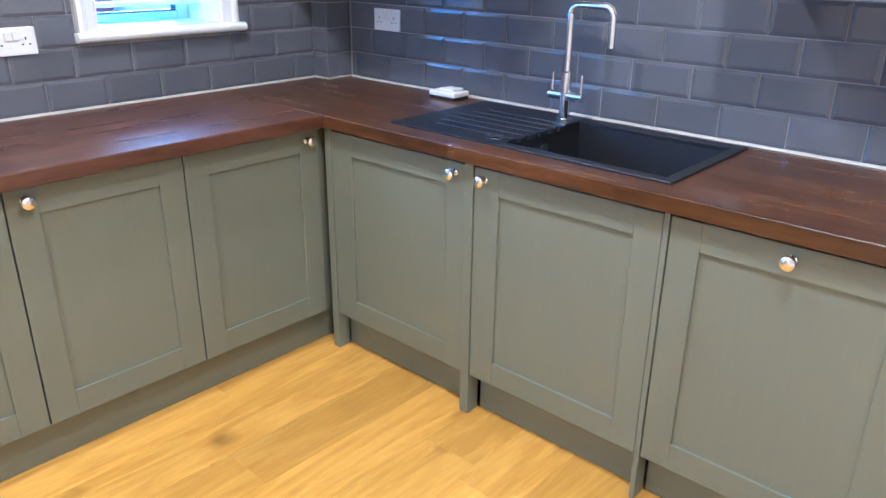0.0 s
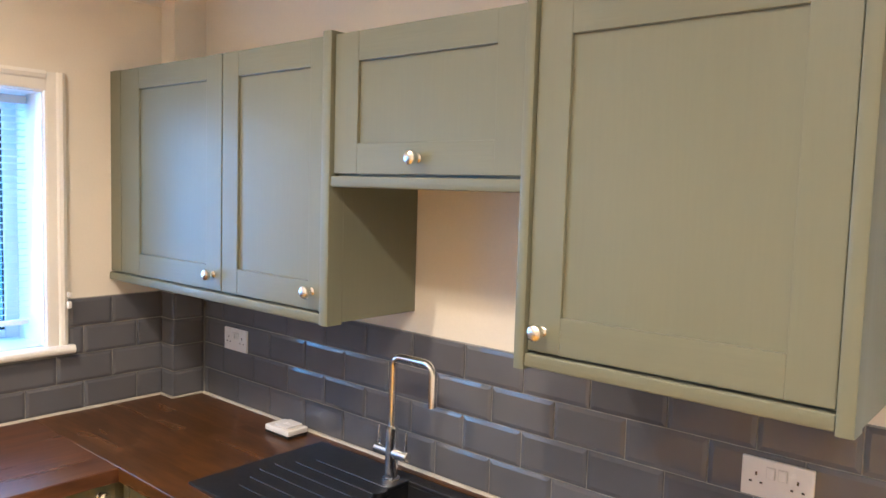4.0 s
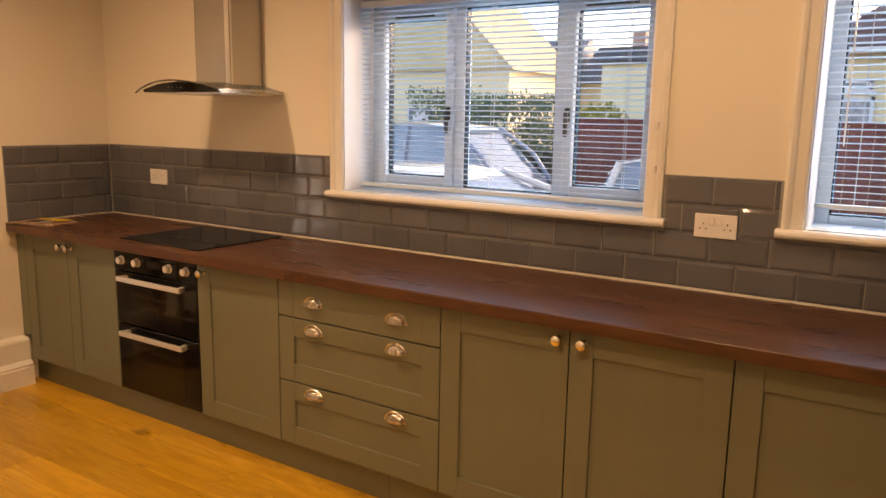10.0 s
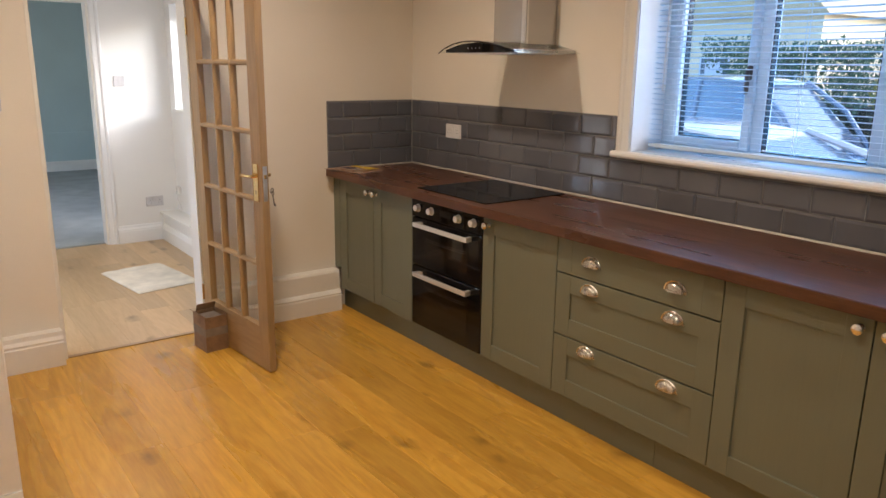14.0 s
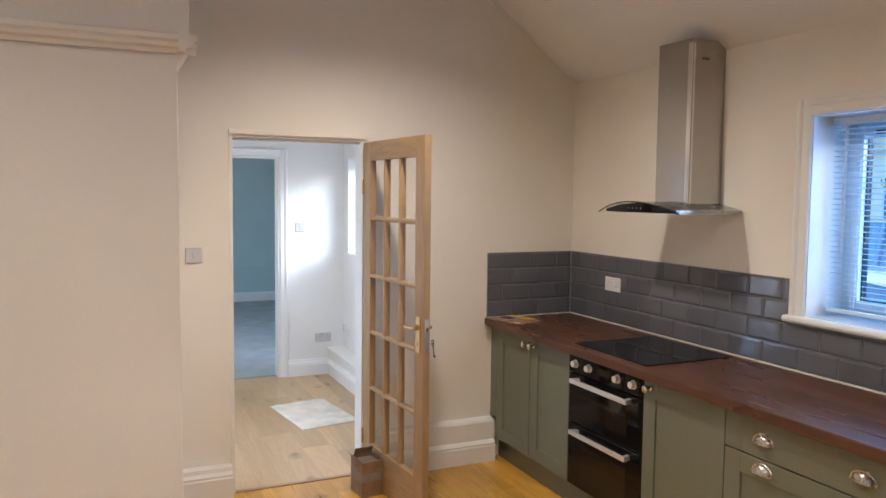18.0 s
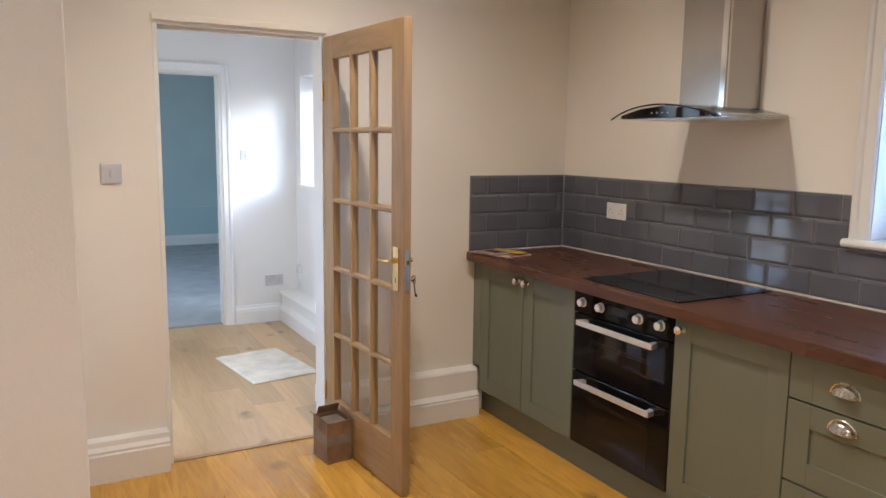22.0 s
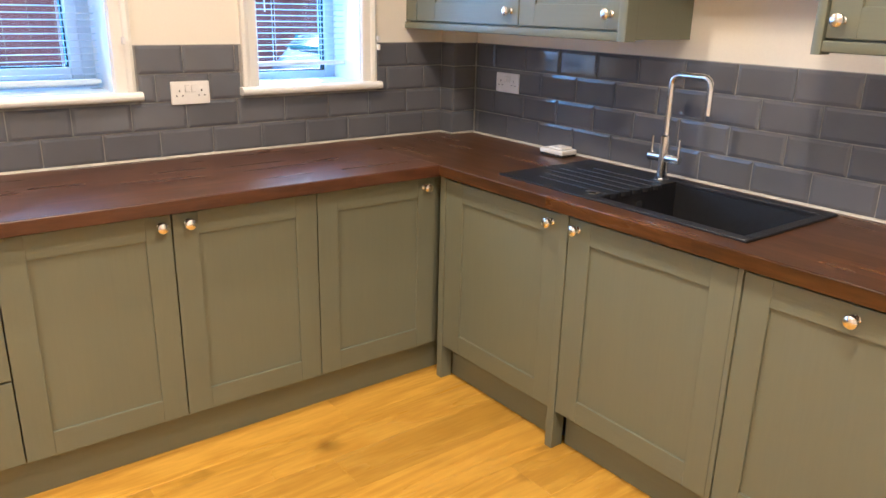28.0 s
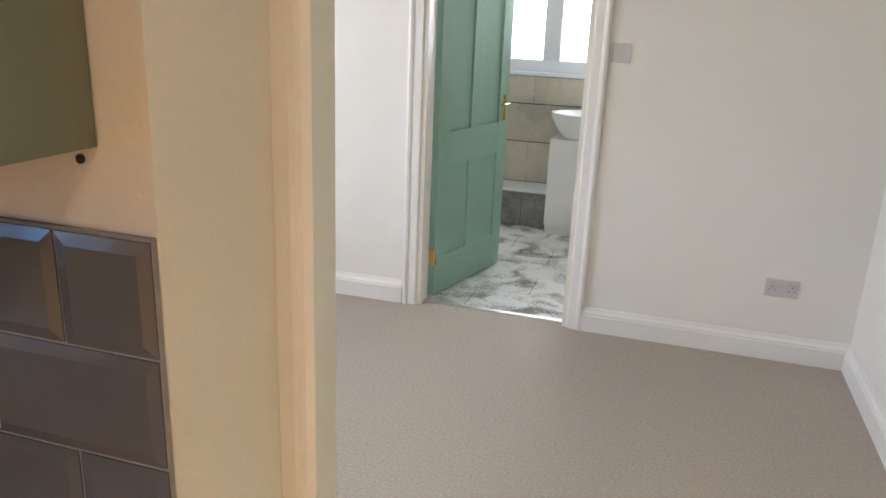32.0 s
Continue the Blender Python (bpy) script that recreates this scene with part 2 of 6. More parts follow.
GREEN = material("sage_cabinet_paint", (0.168, 0.178, 0.126), rough=0.40, var=0.035, scale=3.0, bump=0.008, bscale=130, stretch=(1, 1, 0.06))
GREEN_H = material("sage_cabinet_paint_rail", (0.168, 0.178, 0.126), rough=0.40, var=0.035, scale=3.0, bump=0.02, bscale=130, stretch=(0.06, 0.06, 1))
WORKTOP_Y = grain_wood("dark_stained_worktop", (0.124, 0.0500, 0.0215), (0.052, 0.0200, 0.0095), "y", rough=0.28, random_tone=0.12, rings=3.5, contrast=1.2, bump=0.03, fibre=4.0, length=0.9)
WORKTOP_X = grain_wood("brown_stained_worktop", (0.126, 0.0510, 0.0125), (0.042, 0.0165, 0.0046), "x", rough=0.28, random_tone=0.16, rings=2.2, contrast=1.35, bump=0.04, fibre=4.0, length=0.9)
TILE = material("dark_grey_glaze", (0.122, 0.125, 0.140), rough=0.075, var=0.06, scale=4, bump=0.005, bscale=9, random_tone=0.10, rough_var=0.02)
GROUT = material("grey_grout", (0.30, 0.29, 0.275), rough=0.85, var=0.15, scale=20)
SEALANT = material("white_sealant", (0.46, 0.43, 0.37), rough=0.45, var=0.10, scale=14)
WALL = material("cream_wall_paint", (0.79, 0.74, 0.64), rough=0.72, var=0.025, scale=1.6, bump=0.015, bscale=140)
HALLWALL = material("white_wall_paint", (0.84, 0.83, 0.80), rough=0.7, var=0.02, scale=1.6, bump=0.012, bscale=140)
CEIL = material("white_ceiling_paint", (0.78, 0.76, 0.72), rough=0.8, var=0.03, scale=1.2, bump=0.02, bscale=90)
TRIM = material("white_gloss_trim", (0.80, 0.78, 0.72), rough=0.34, var=0.012, scale=9, bump=0.0, rough_var=0.03)
TRIM_W = material("bright_white_trim", (0.84, 0.84, 0.83), rough=0.34, var=0.012, scale=9, bump=0.0, rough_var=0.03)
# white plastic and slats: the blue of the daylight is put into their colours
UPVC = material("pale_daylight_upvc", (0.72, 0.76, 0.80), rough=0.28, var=0.01, scale=5, bump=0.0, rough_var=0.02)
UPVC_K = material("daylight_blue_upvc", (0.60, 0.70, 0.77), rough=0.28, var=0.01, scale=5, bump=0.0, rough_var=0.02)
SLAT = material("daylight_blue_slat", (0.60, 0.69, 0.76), rough=0.35, var=0.03, scale=9, bump=0.0)
# one laminate coloured twice: lamp-warm gold for the kitchen, daylit pale for the hall
OAK = grain_wood("lamplit_oak_laminate", (0.71, 0.415, 0.054), (0.45, 0.222, 0.018), "y", rough=0.27, knots=0.75, random_tone=0.16, rings=6.0, contrast=0.95, bump=0.02, fibre=4.5, length=0.6)
OAK_HALL = grain_wood("daylit_oak_laminate", (0.58, 0.41, 0.22), (0.43, 0.28, 0.12), "y", rough=0.30, knots=0.8, random_tone=0.15, rings=6.0, contrast=0.75, bump=0.02, fibre=4.5, length=0.6)
PINE = grain_wood("pale_pine", (0.41, 0.275, 0.125), (0.285, 0.178, 0.072), "z", rough=0.42, rings=7.0, bump=0.12)
PINE_H = grain_wood("pale_pine_rail", (0.41, 0.275, 0.125), (0.285, 0.178, 0.072), "y", rough=0.42, rings=7.0, bump=0.12)
HOODSTEEL = material("hood_brushed_steel", (0.50, 0.48, 0.455), rough=0.26, metal=1.0, var=0.04, scale=3, bump=0.004, bscale=120, stretch=(1, 1, 0.03))
STEEL = material("brushed_steel", (0.66, 0.65, 0.63), rough=0.33, metal=1.0, var=0.05, scale=3, bump=0.012, bscale=120, stretch=(1, 1, 0.03))
NICKEL = material("satin_nickel", (0.90, 0.86, 0.79), rough=0.26, metal=1.0, var=0.04, scale=30, bump=0.0)
CHROME = material("chrome", (0.80, 0.80, 0.80), rough=0.16, metal=1.0, var=0.02, scale=30, bump=0.0)
BRASS = material("brass", (0.80, 0.58, 0.25), rough=0.18, metal=1.0, var=0.06, scale=40, bump=0.0)
SINKM = material("black_composite", (0.012, 0.013, 0.016), rough=0.42, var=0.2, scale=60, bump=0.02, bscale=400)
RACK = material("dim_oven_shelf_wire", (0.11, 0.10, 0.085), rough=0.4, metal=0.6, var=0.1, bump=0.0)
WINHANDLE = material("dark_bronze_window_handle", (0.09, 0.085, 0.08), rough=0.35, metal=0.6, var=0.05, scale=20, bump=0.0)
BLACKGLASS = material("black_glass", (0.006, 0.006, 0.007), rough=0.05, spec=0.3, var=0.05, scale=4, bump=0.0, rough_var=0.01)
BLACK = material("black_enamel", (0.012, 0.012, 0.013), rough=0.22, var=0.1, scale=12, bump=0.0)
DARK = material("dark_gap", (0.015, 0.015, 0.014), rough=0.7, var=0.1)
# grey that stands in for the shadow round white rockers
SHADE_GREY = material("shadow_grey_plastic", (0.58, 0.56, 0.54), rough=0.5, var=0.05, scale=20, bump=0.0)
GREYPLATE = material("pale_grey_plastic", (0.60, 0.585, 0.59), rough=0.3, var=0.02, scale=20, bump=0.0)
PLASTIC = material("white_plastic", (0.80, 0.78, 0.75), rough=0.25, var=0.02, scale=20, bump=0.0)
SATIN = material("satin_silver_metal", (0.86, 0.84, 0.80), rough=0.42, metal=0.75, var=0.03, scale=40, bump=0.01, bscale=300)
CARPET = material("grey_beige_carpet", (0.495, 0.44, 0.37), rough=0.95, var=0.15, scale=95, bump=0.07, bscale=420, band=(0.30, 0.80))
CARPET_G = material("grey_carpet", (0.44, 0.46, 0.45), rough=0.95, var=0.10, scale=5, bump=0.10, bscale=420)
RUG = material("cream_rug", (0.80, 0.745, 0.62), rough=0.95, var=0.12, scale=9, bump=0.10, bscale=300)
MINT = material("sage_green_door_paint", (0.29, 0.455, 0.365), rough=0.36, var=0.04, scale=3, bump=0.012, bscale=60, stretch=(1, 1, 0.15))
TEAL = material("grey_blue_wall_paint", (0.50, 0.60, 0.58), rough=0.75, var=0.03, scale=2)
MARBLE = material("grey_marble_tile", (0.66, 0.67, 0.66), rough=0.20, var=0.05, scale=3.6, bump=0.0, tone=(0.20, 0.19, 0.16), random_tone=0.06, band=(0.42, 0.60), warp=1.6)
DARKMARBLE = material("dark_marble_tile", (0.28, 0.28, 0.27), rough=0.20, var=0.2, scale=5, bump=0.0, tone=(0.10, 0.10, 0.10), random_tone=0.08)
BEIGETILE = material("beige_wall_tile", (0.56, 0.52, 0.43), rough=0.3, var=0.1, scale=3, bump=0.0, tone=(0.40, 0.38, 0.32), random_tone=0.06)
DARKGROUT = material("dark_grout", (0.06, 0.06, 0.06), rough=0.8)
CERAMIC = material("white_ceramic", (0.80, 0.81, 0.81), rough=0.12, var=0.02, scale=6, bump=0.0)
CARD = material("brown_cardboard", (0.23, 0.14, 0.07), rough=0.8, var=0.2, scale=12, bump=0.03)
TAPE = material("grey_brown_parcel_tape", (0.24, 0.20, 0.16), rough=0.2, var=0.1, scale=20, bump=0.0)
GLASS = glass_material("clear_glass")
GREENGLASS = glass_material("clear_canopy_glass", tint=(0.90, 0.94, 0.93))
OVENGLASS = material("oven_window_glass", (0.016, 0.012, 0.009), rough=0.06, spec=0.35, var=0.05, scale=4, bump=0.0, rough_var=0.01)
FROSTED = bpy.data.materials.new("frosted_glass")
FROSTED.use_nodes = True
_f = FROSTED.node_tree
_f.nodes.remove(_f.nodes["Principled BSDF"])
_t = _f.nodes.new("ShaderNodeBsdfTranslucent")
_t.inputs[0].default_value = (0.92, 0.95, 0.97, 1)
_f.links.new(_t.outputs[0], _f.nodes["Material Output"].inputs[0])


# ---- mesh helpers ----
def to_mesh(name, bm, mat, smooth=False):
    me = bpy.data.meshes.new(name)
    bmesh.ops.recalc_face_normals(bm, faces=bm.faces)
    bm.to_mesh(me)
    bm.free()
    for m in (mat if isinstance(mat, (list, tuple)) else [mat]):
        me.materials.append(m)
    if smooth:
        me.polygons.foreach_set("use_smooth", [True] * len(me.polygons))
        me.set_sharp_from_angle(angle=radians(35))
    return me


def thing(name, loc, label, category, group="", kind="", rz=0.0):
    o = new(name)
    o.empty_display_size = 0.1
    o.matrix_basis = pose(*loc, 0, 0, rz)
    return tagged(o, label, category, group, kind)


def root_of(o):
    while o.parent:
        o = o.parent
    return o


def part(name, bm, mat, parent, label="", smooth=False, local=False):
    """One mesh under a thing or a part; the bmesh is in world axes unless local."""
    if not local:
        bmesh.ops.transform(bm, matrix=root_of(parent).matrix_basis.inverted(), verts=bm.verts)
    o = new(name, to_mesh(name, bm, mat, smooth))
    o.parent = parent
    return tagged(o, label)


def solid(name, bm, mat, label, category, group="", kind="structure", smooth=False):
    return tagged(new(name, to_mesh(name, bm, mat, smooth)), label, category, group, kind)


def add_box(bm, a, b, bevel=0.0, seg=2):
    lo = [min(p, q) for p, q in zip(a, b)]
    hi = [max(p, q) for p, q in zip(a, b)]
    r = bmesh.ops.create_cube(bm, size=1.0, matrix=Matrix.LocRotScale([(p + q) / 2 for p, q in zip(lo, hi)], None, [q - p for p, q in zip(lo, hi)]))
    if bevel:
        edges = list({e for v in r["verts"] for e in v.link_edges})
        bmesh.ops.bevel(bm, geom=edges, offset=min(bevel, 0.45 * min(q - p for p, q in zip(lo, hi))), segments=seg, profile=0.6, affect="EDGES")
    return bm


def box(a, b, bevel=0.0, seg=2):
    return add_box(bmesh.new(), a, b, bevel, seg)


def boxes(*pairs, bevel=0.0):
    bm = bmesh.new()
    for a, b in pairs:
        add_box(bm, a, b, bevel, 1)
    return bm


def add_ring(bm, rings, caps=True, closed=True):
    """Skin a list of rings of points."""
    vs = [[bm.verts.new(p) for p in r] for r in rings]
    n = len(vs[0])
    for a, b in zip(vs, vs[1:]):
        for i in range(n if closed else n - 1):
            bm.faces.new((a[i], a[(i + 1) % n], b[(i + 1) % n], b[i]))
    if caps and closed:
        bm.faces.new(vs[0][::-1])
        bm.faces.new(vs[-1])
    return bm


def basis_for(d):
    d = Vector(d).normalized()
    u = d.orthogonal().normalized()
    return d, u, d.cross(u)


def add_lathe(bm, origin, axis, profile, seg=20):
    """profile: (radius, distance along axis) pairs."""
    d, u, v = basis_for(axis)
    o = Vector(origin)
    rings = [[o + d * h + (u * math.cos(2 * math.pi * i / seg) + v * math.sin(2 * math.pi * i / seg)) * max(r, 1e-4) for i in range(seg)] for r, h in profile]
    return add_ring(bm, rings)


def lathe(origin, axis, profile, seg=20):
    return add_lathe(bmesh.new(), origin, axis, profile, seg)


def add_tube(bm, pts, r, seg=12):
    pts = [Vector(p) for p in pts]
    rings = []
    up = None
    for i, p in enumerate(pts):
        d = (pts[min(i + 1, len(pts) - 1)] - pts[max(i - 1, 0)]).normalized()
        if up is None:
            up = d.orthogonal().normalized()
        up = (up - d * up.dot(d)).normalized()
        w = d.cross(up)
        rings.append([p + (up * math.cos(2 * math.pi * k / seg) + w * math.sin(2 * math.pi * k / seg)) * r for k in range(seg)])
    return add_ring(bm, rings)


def tube(pts, r, seg=12):
    return add_tube(bmesh.new(), pts, r, seg)


def add_prism(bm, outline, axis, lo, hi):
    """Extrude a closed 2D outline along an axis; the outline holds the two other axes in order."""
    def place(p, h):
        q = list(p)
        q.insert("xyz".index(axis), h)
        return q
    return add_ring(bm, [[place(p, lo) for p in outline], [place(p, hi) for p in outline]])


def prism(outline, axis, lo, hi):
    return add_prism(bmesh.new(), outline, axis, lo, hi)


def wall_with_holes(axis, c0, c1, lo, hi, z0, z1, holes):
    """A wall of real thickness between c0 and c1 on its axis ('x' or 'y'), with rectangular openings (a, b, za, zb)."""
    us = sorted({lo, hi, *[h[0] for h in holes], *[h[1] for h in holes]})
    zs = sorted({z0, z1, *[h[2] for h in holes], *[h[3] for h in holes]})
    us, zs = [u for u in us if lo <= u <= hi], [z for z in zs if z0 <= z <= z1]
    grid = {(i, j) for i in range(len(us) - 1) for j in range(len(zs) - 1)
            if not any(h[0] < (us[i] + us[i + 1]) / 2 < h[1] and h[2] < (zs[j] + zs[j + 1]) / 2 < h[3] for h in holes)}
    bm = bmesh.new()
    cache = {}

    def v(i, j, c):
        if (i, j, c) not in cache:
            cache[i, j, c] = bm.verts.new((c, us[i], zs[j]) if axis == "x" else (us[i], c, zs[j]))
        return cache[i, j, c]
    for i, j in grid:
        for c in (c0, c1):
            bm.faces.new((v(i, j, c), v(i + 1, j, c), v(i + 1, j + 1, c), v(i, j + 1, c)))
        for di, dj, e in ((-1, 0, ((i, j), (i, j + 1))), (1, 0, ((i + 1, j), (i + 1, j + 1))), (0, -1, ((i, j), (i + 1, j))), (0, 1, ((i, j + 1), (i + 1, j + 1)))):
            if (i + di, j + dj) not in grid:
                p, q = e
                bm.faces.new((v(*p, c0), v(*q, c0), v(*q, c1), v(*p, c1)))
    return bm
# ---- the shell ----
X_WIN, Y_SINK, Y_SOUTH = -2.55, 2.16, -2.735
solid("floor", boxes(((-2.6, -5.42, -0.10), (1.6, 2.355, -0.012))), GROUT, "level sub-floor under the oak laminate", "floor")
solid("floor_bedroom", box((-2.6, 2.355, -0.10), (1.4, 5.36, 0.0)), CARPET, "grey-beige cut-pile carpet of the bedroom", "carpet")
solid("floor_far_room", box((-2.6, -10.3, -0.10), (1.5, -5.42, 0.0)), CARPET_G, "grey carpet of the room beyond the hall", "carpet")
solid("wall_window", wall_with_holes("x", -2.85, X_WIN, -2.86, 2.42, -0.05, 2.60, [(-0.90, 0.56, 1.14, 2.05), (1.11, 1.585, 1.14, 2.05)]), WALL,
      "cream painted wall with two window openings", "wall")
solid("wall_sink", wall_with_holes("y", Y_SINK, 2.42, -2.55, 1.62, -0.05, 3.0, [(0.012, 0.89, -0.05, 2.06)]), WALL, "cream painted wall behind the sink", "wall")
solid("wall_south", wall_with_holes("y", -2.86, Y_SOUTH, -2.55, 1.62, -0.05, 3.0, [(-1.10, -0.325, -0.05, 2.0)]), WALL, "cream painted wall with the hall doorway", "wall")
solid("wall_partition", box((0.07, Y_SOUTH, -0.05), (1.5, -1.153, 3.0), 0.004), WALL, "smooth cream painted chimney-breast wall", "wall")
solid("wall_partition_upper", box((0.036, Y_SOUTH + 0.001, 2.187), (1.499, -1.119, 2.999), 0.003), WALL, "proud upper part of the cream chimney-breast wall", "wall")
solid("wall_east", box((1.5, -1.153, -0.05), (1.62, Y_SINK, 3.0)), WALL, "plain cream painted wall", "wall")
bm = prism([(-2.85, 2.20), (-2.55, 2.42), (-2.30, 2.60), (-2.05, 2.80), (-1.93, 2.875), (-1.80, 2.92), (-1.80, 3.05), (-2.85, 2.70)], "y", -2.86, 2.42)
bm2 = add_box(bm, (-1.80, -2.86, 2.92), (1.62, 2.42, 3.05))
solid("ceiling", bm2, CEIL, "white ceiling, sloped above the window wall", "ceiling")
# corner boxing beside the sink wall
solid("wall_boxing", box((-2.55, 2.025, 0.86), (-2.452, Y_SINK, 2.6), 0.002), WALL, "boxed-in pipe run in the corner", "wall")
# hall and the rooms beyond
solid("wall_hall_west", wall_with_holes("x", -2.0, -1.75, -5.42, -2.86, -0.05, 2.5, [(-5.165, -4.3, 1.14, 2.0)]), HALLWALL, "white hall wall with a deep window reveal", "wall")
solid("wall_hall_far", wall_with_holes("y", -5.42, -5.30, -1.75, 0.42, -0.05, 2.5, [(-1.15, -0.36, -0.05, 2.005)]), HALLWALL, "white hall wall with a doorway", "wall")
solid("wall_hall_east", wall_with_holes("x", 0.30, 0.42, -5.30, -2.86, -0.05, 2.5, [(-4.12, -2.98, 0.0, 2.02)]), HALLWALL, "white hall wall with the outer doorway", "wall")
solid("ceiling_hall", box((-2.0, -5.42, 2.42), (0.42, -2.86, 2.5)), CEIL, "white hall ceiling", "ceiling")
solid("wall_far_room_south", box((-2.6, -10.42, -0.05), (1.5, -10.3, 2.5)), TEAL, "grey-blue painted wall in shade", "wall")
solid("wall_far_room_west", box((-2.72, -10.42, -0.05), (-2.6, -5.42, 2.5)), TEAL, "grey-blue painted wall", "wall")
solid("wall_far_room_east", wall_with_holes("x", 1.2, 1.32, -10.3, -5.42, -0.05, 2.5, [(-7.9, -6.5, 0.9, 2.1)]), TEAL, "grey-blue painted wall with a window opening", "wall")
solid("ceiling_far_room", box((-2.72, -10.42, 2.42), (1.32, -5.42, 2.5)), CEIL, "white ceiling", "ceiling")
# bedroom
solid("wall_bedroom_north", wall_with_holes("y", 5.285, 5.40, -2.55, 1.40, -0.05, 2.5, [(-0.835, -0.02, -0.05, 2.0)]), HALLWALL, "white bedroom wall with the bathroom doorway", "wall")
solid("wall_bedroom_east", box((1.285, 2.42, -0.05), (1.40, 5.285, 2.5)), HALLWALL, "plain white bedroom wall", "wall")
solid("wall_bedroom_west", wall_with_holes("x", -2.85, -2.55, 2.42, 5.40, -0.05, 2.5, [(3.1, 4.7, 0.95, 2.1)]), HALLWALL, "white bedroom wall with a window opening", "wall")
solid("ceiling_bedroom", box((-2.85, 2.42, 2.42), (1.40, 5.40, 2.5)), CEIL, "white bedroom ceiling", "ceiling")
# bathroom
solid("wall_bathroom_north", wall_with_holes("y", 7.42, 7.60, -1.3, 0.9, -0.05, 2.5, [(-1.05, 0.30, 1.12, 2.1)]), DARKGROUT, "dark grout bed of the tiled bathroom wall, with a window opening", "wall")
solid("wall_bathroom_west", box((-1.42, 5.40, -0.05), (-1.3, 7.60, 2.5)), BEIGETILE, "beige tiled bathroom wall", "wall")
solid("wall_bathroom_east", box((0.9, 5.40, -0.05), (1.02, 7.60, 2.5)), BEIGETILE, "beige tiled bathroom wall", "wall")
solid("ceiling_bathroom", box((-1.42, 5.40, 2.42), (1.02, 7.60, 2.5)), CEIL, "white bathroom ceiling", "ceiling")
solid("floor_bathroom", box((-1.3, 5.36, -0.10), (0.9, 7.60, -0.008)), DARKGROUT, "grouted bathroom floor bed", "floor")


# ---- windows ----
def window(name, y0, y1, z0, z1, posts, label):
    """White plastic window in an opening of the window wall, with lights between the posts (a, b, opens)."""
    w = thing(name, (-2.80, (y0 + y1) / 2, z0), label, "window", kind="structure")
    xo, xi, f = -2.835, -2.775, 0.05
    # frame colour carries the blue daylight tint
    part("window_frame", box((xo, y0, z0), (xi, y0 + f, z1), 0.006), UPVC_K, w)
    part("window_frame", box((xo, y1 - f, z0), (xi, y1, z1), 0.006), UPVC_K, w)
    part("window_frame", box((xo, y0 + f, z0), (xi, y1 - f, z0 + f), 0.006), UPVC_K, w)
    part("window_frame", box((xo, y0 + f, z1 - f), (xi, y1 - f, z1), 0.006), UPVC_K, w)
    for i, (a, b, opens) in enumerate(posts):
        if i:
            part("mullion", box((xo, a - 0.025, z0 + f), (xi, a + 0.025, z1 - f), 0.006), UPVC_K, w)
        lo, hi = (y0 + f if i == 0 else a + 0.025), (y1 - f if i == len(posts) - 1 else b - 0.025)
        za, zb = z0 + f, z1 - f
        if opens:
            s = 0.042
            sash = part("sash", boxes(((xo + 0.012, lo, za), (xi + 0.018, lo + s, zb)), ((xo + 0.012, hi - s, za), (xi + 0.018, hi, zb)),
                                      ((xo + 0.012, lo + s, za), (xi + 0.018, hi - s, za + s)), ((xo + 0.012, lo + s, zb - s), (xi + 0.018, hi - s, zb)), bevel=0.005), UPVC_K, w)
            lo, hi, za, zb = lo + s, hi - s, za + s, zb - s
            hy = hi + s / 2 if i == 0 else lo - s / 2
            part("trickle_vent", box((xi + 0.018, (lo + hi) / 2 - 0.11, zb + 0.008), (xi + 0.027, (lo + hi) / 2 + 0.11, zb + 0.026), 0.003), WINHANDLE, sash, "slim dark trickle vent")
            part("handle", boxes(((xi + 0.018, hy - 0.012, 1.50), (xi + 0.032, hy + 0.012, 1.56)), ((xi + 0.032, hy - 0.009, 1.44), (xi + 0.05, hy + 0.009, 1.545)), bevel=0.004), WINHANDLE, sash, "dark window handle")
        part("gasket", boxes(((xo + 0.02, lo, za), (xi - 0.01, lo + 0.006, zb)), ((xo + 0.02, hi - 0.006, za), (xi - 0.01, hi, zb)),
                             ((xo + 0.02, lo + 0.006, za), (xi - 0.01, hi - 0.006, za + 0.006)), ((xo + 0.02, lo + 0.006, zb - 0.006), (xi - 0.01, hi - 0.006, zb))), BLACK, w)
        p = part("pane", box((-2.812, lo + 0.006, za + 0.006), (-2.806, hi - 0.006, zb - 0.006)), GLASS, w)
        p.visible_shadow = False
    # reveal lining, sill board and architrave
    part("reveal_lining", boxes(((xi, y0, z0), (-2.55, y0 + 0.004, z1)), ((xi, y1 - 0.004, z0), (-2.55, y1, z1)), ((xi, y0 + 0.004, z1 - 0.004), (-2.55, y1 - 0.004, z1))), TRIM_W, w)
    sl, sr = y0 - 0.085, y1 + 0.088
    # board coloured bluish for the daylight falling on the sill
    part("sill_board", box((-2.775, y0 + 0.005, 1.1405), (-2.556, y1 - 0.005, 1.1605), 0.002), UPVC_K, w, "white plastic sill board, tinted daylight blue")
    part("window_sill", prism([(-2.775, 1.135), (-2.775, 1.157), (-2.515, 1.157), (-2.506, 1.150), (-2.503, 1.141), (-2.506, 1.132), (-2.515, 1.126), (-2.549, 1.126), (-2.549, 1.135)], "y", sl, sr), TRIM, w)
    prof = [(0.0, 0.0), (0.070, 0.0), (0.070, 0.020), (0.058, 0.026), (0.046, 0.022), (0.040, 0.016), (0.012, 0.014), (0.004, 0.012), (0.0, 0.006)]
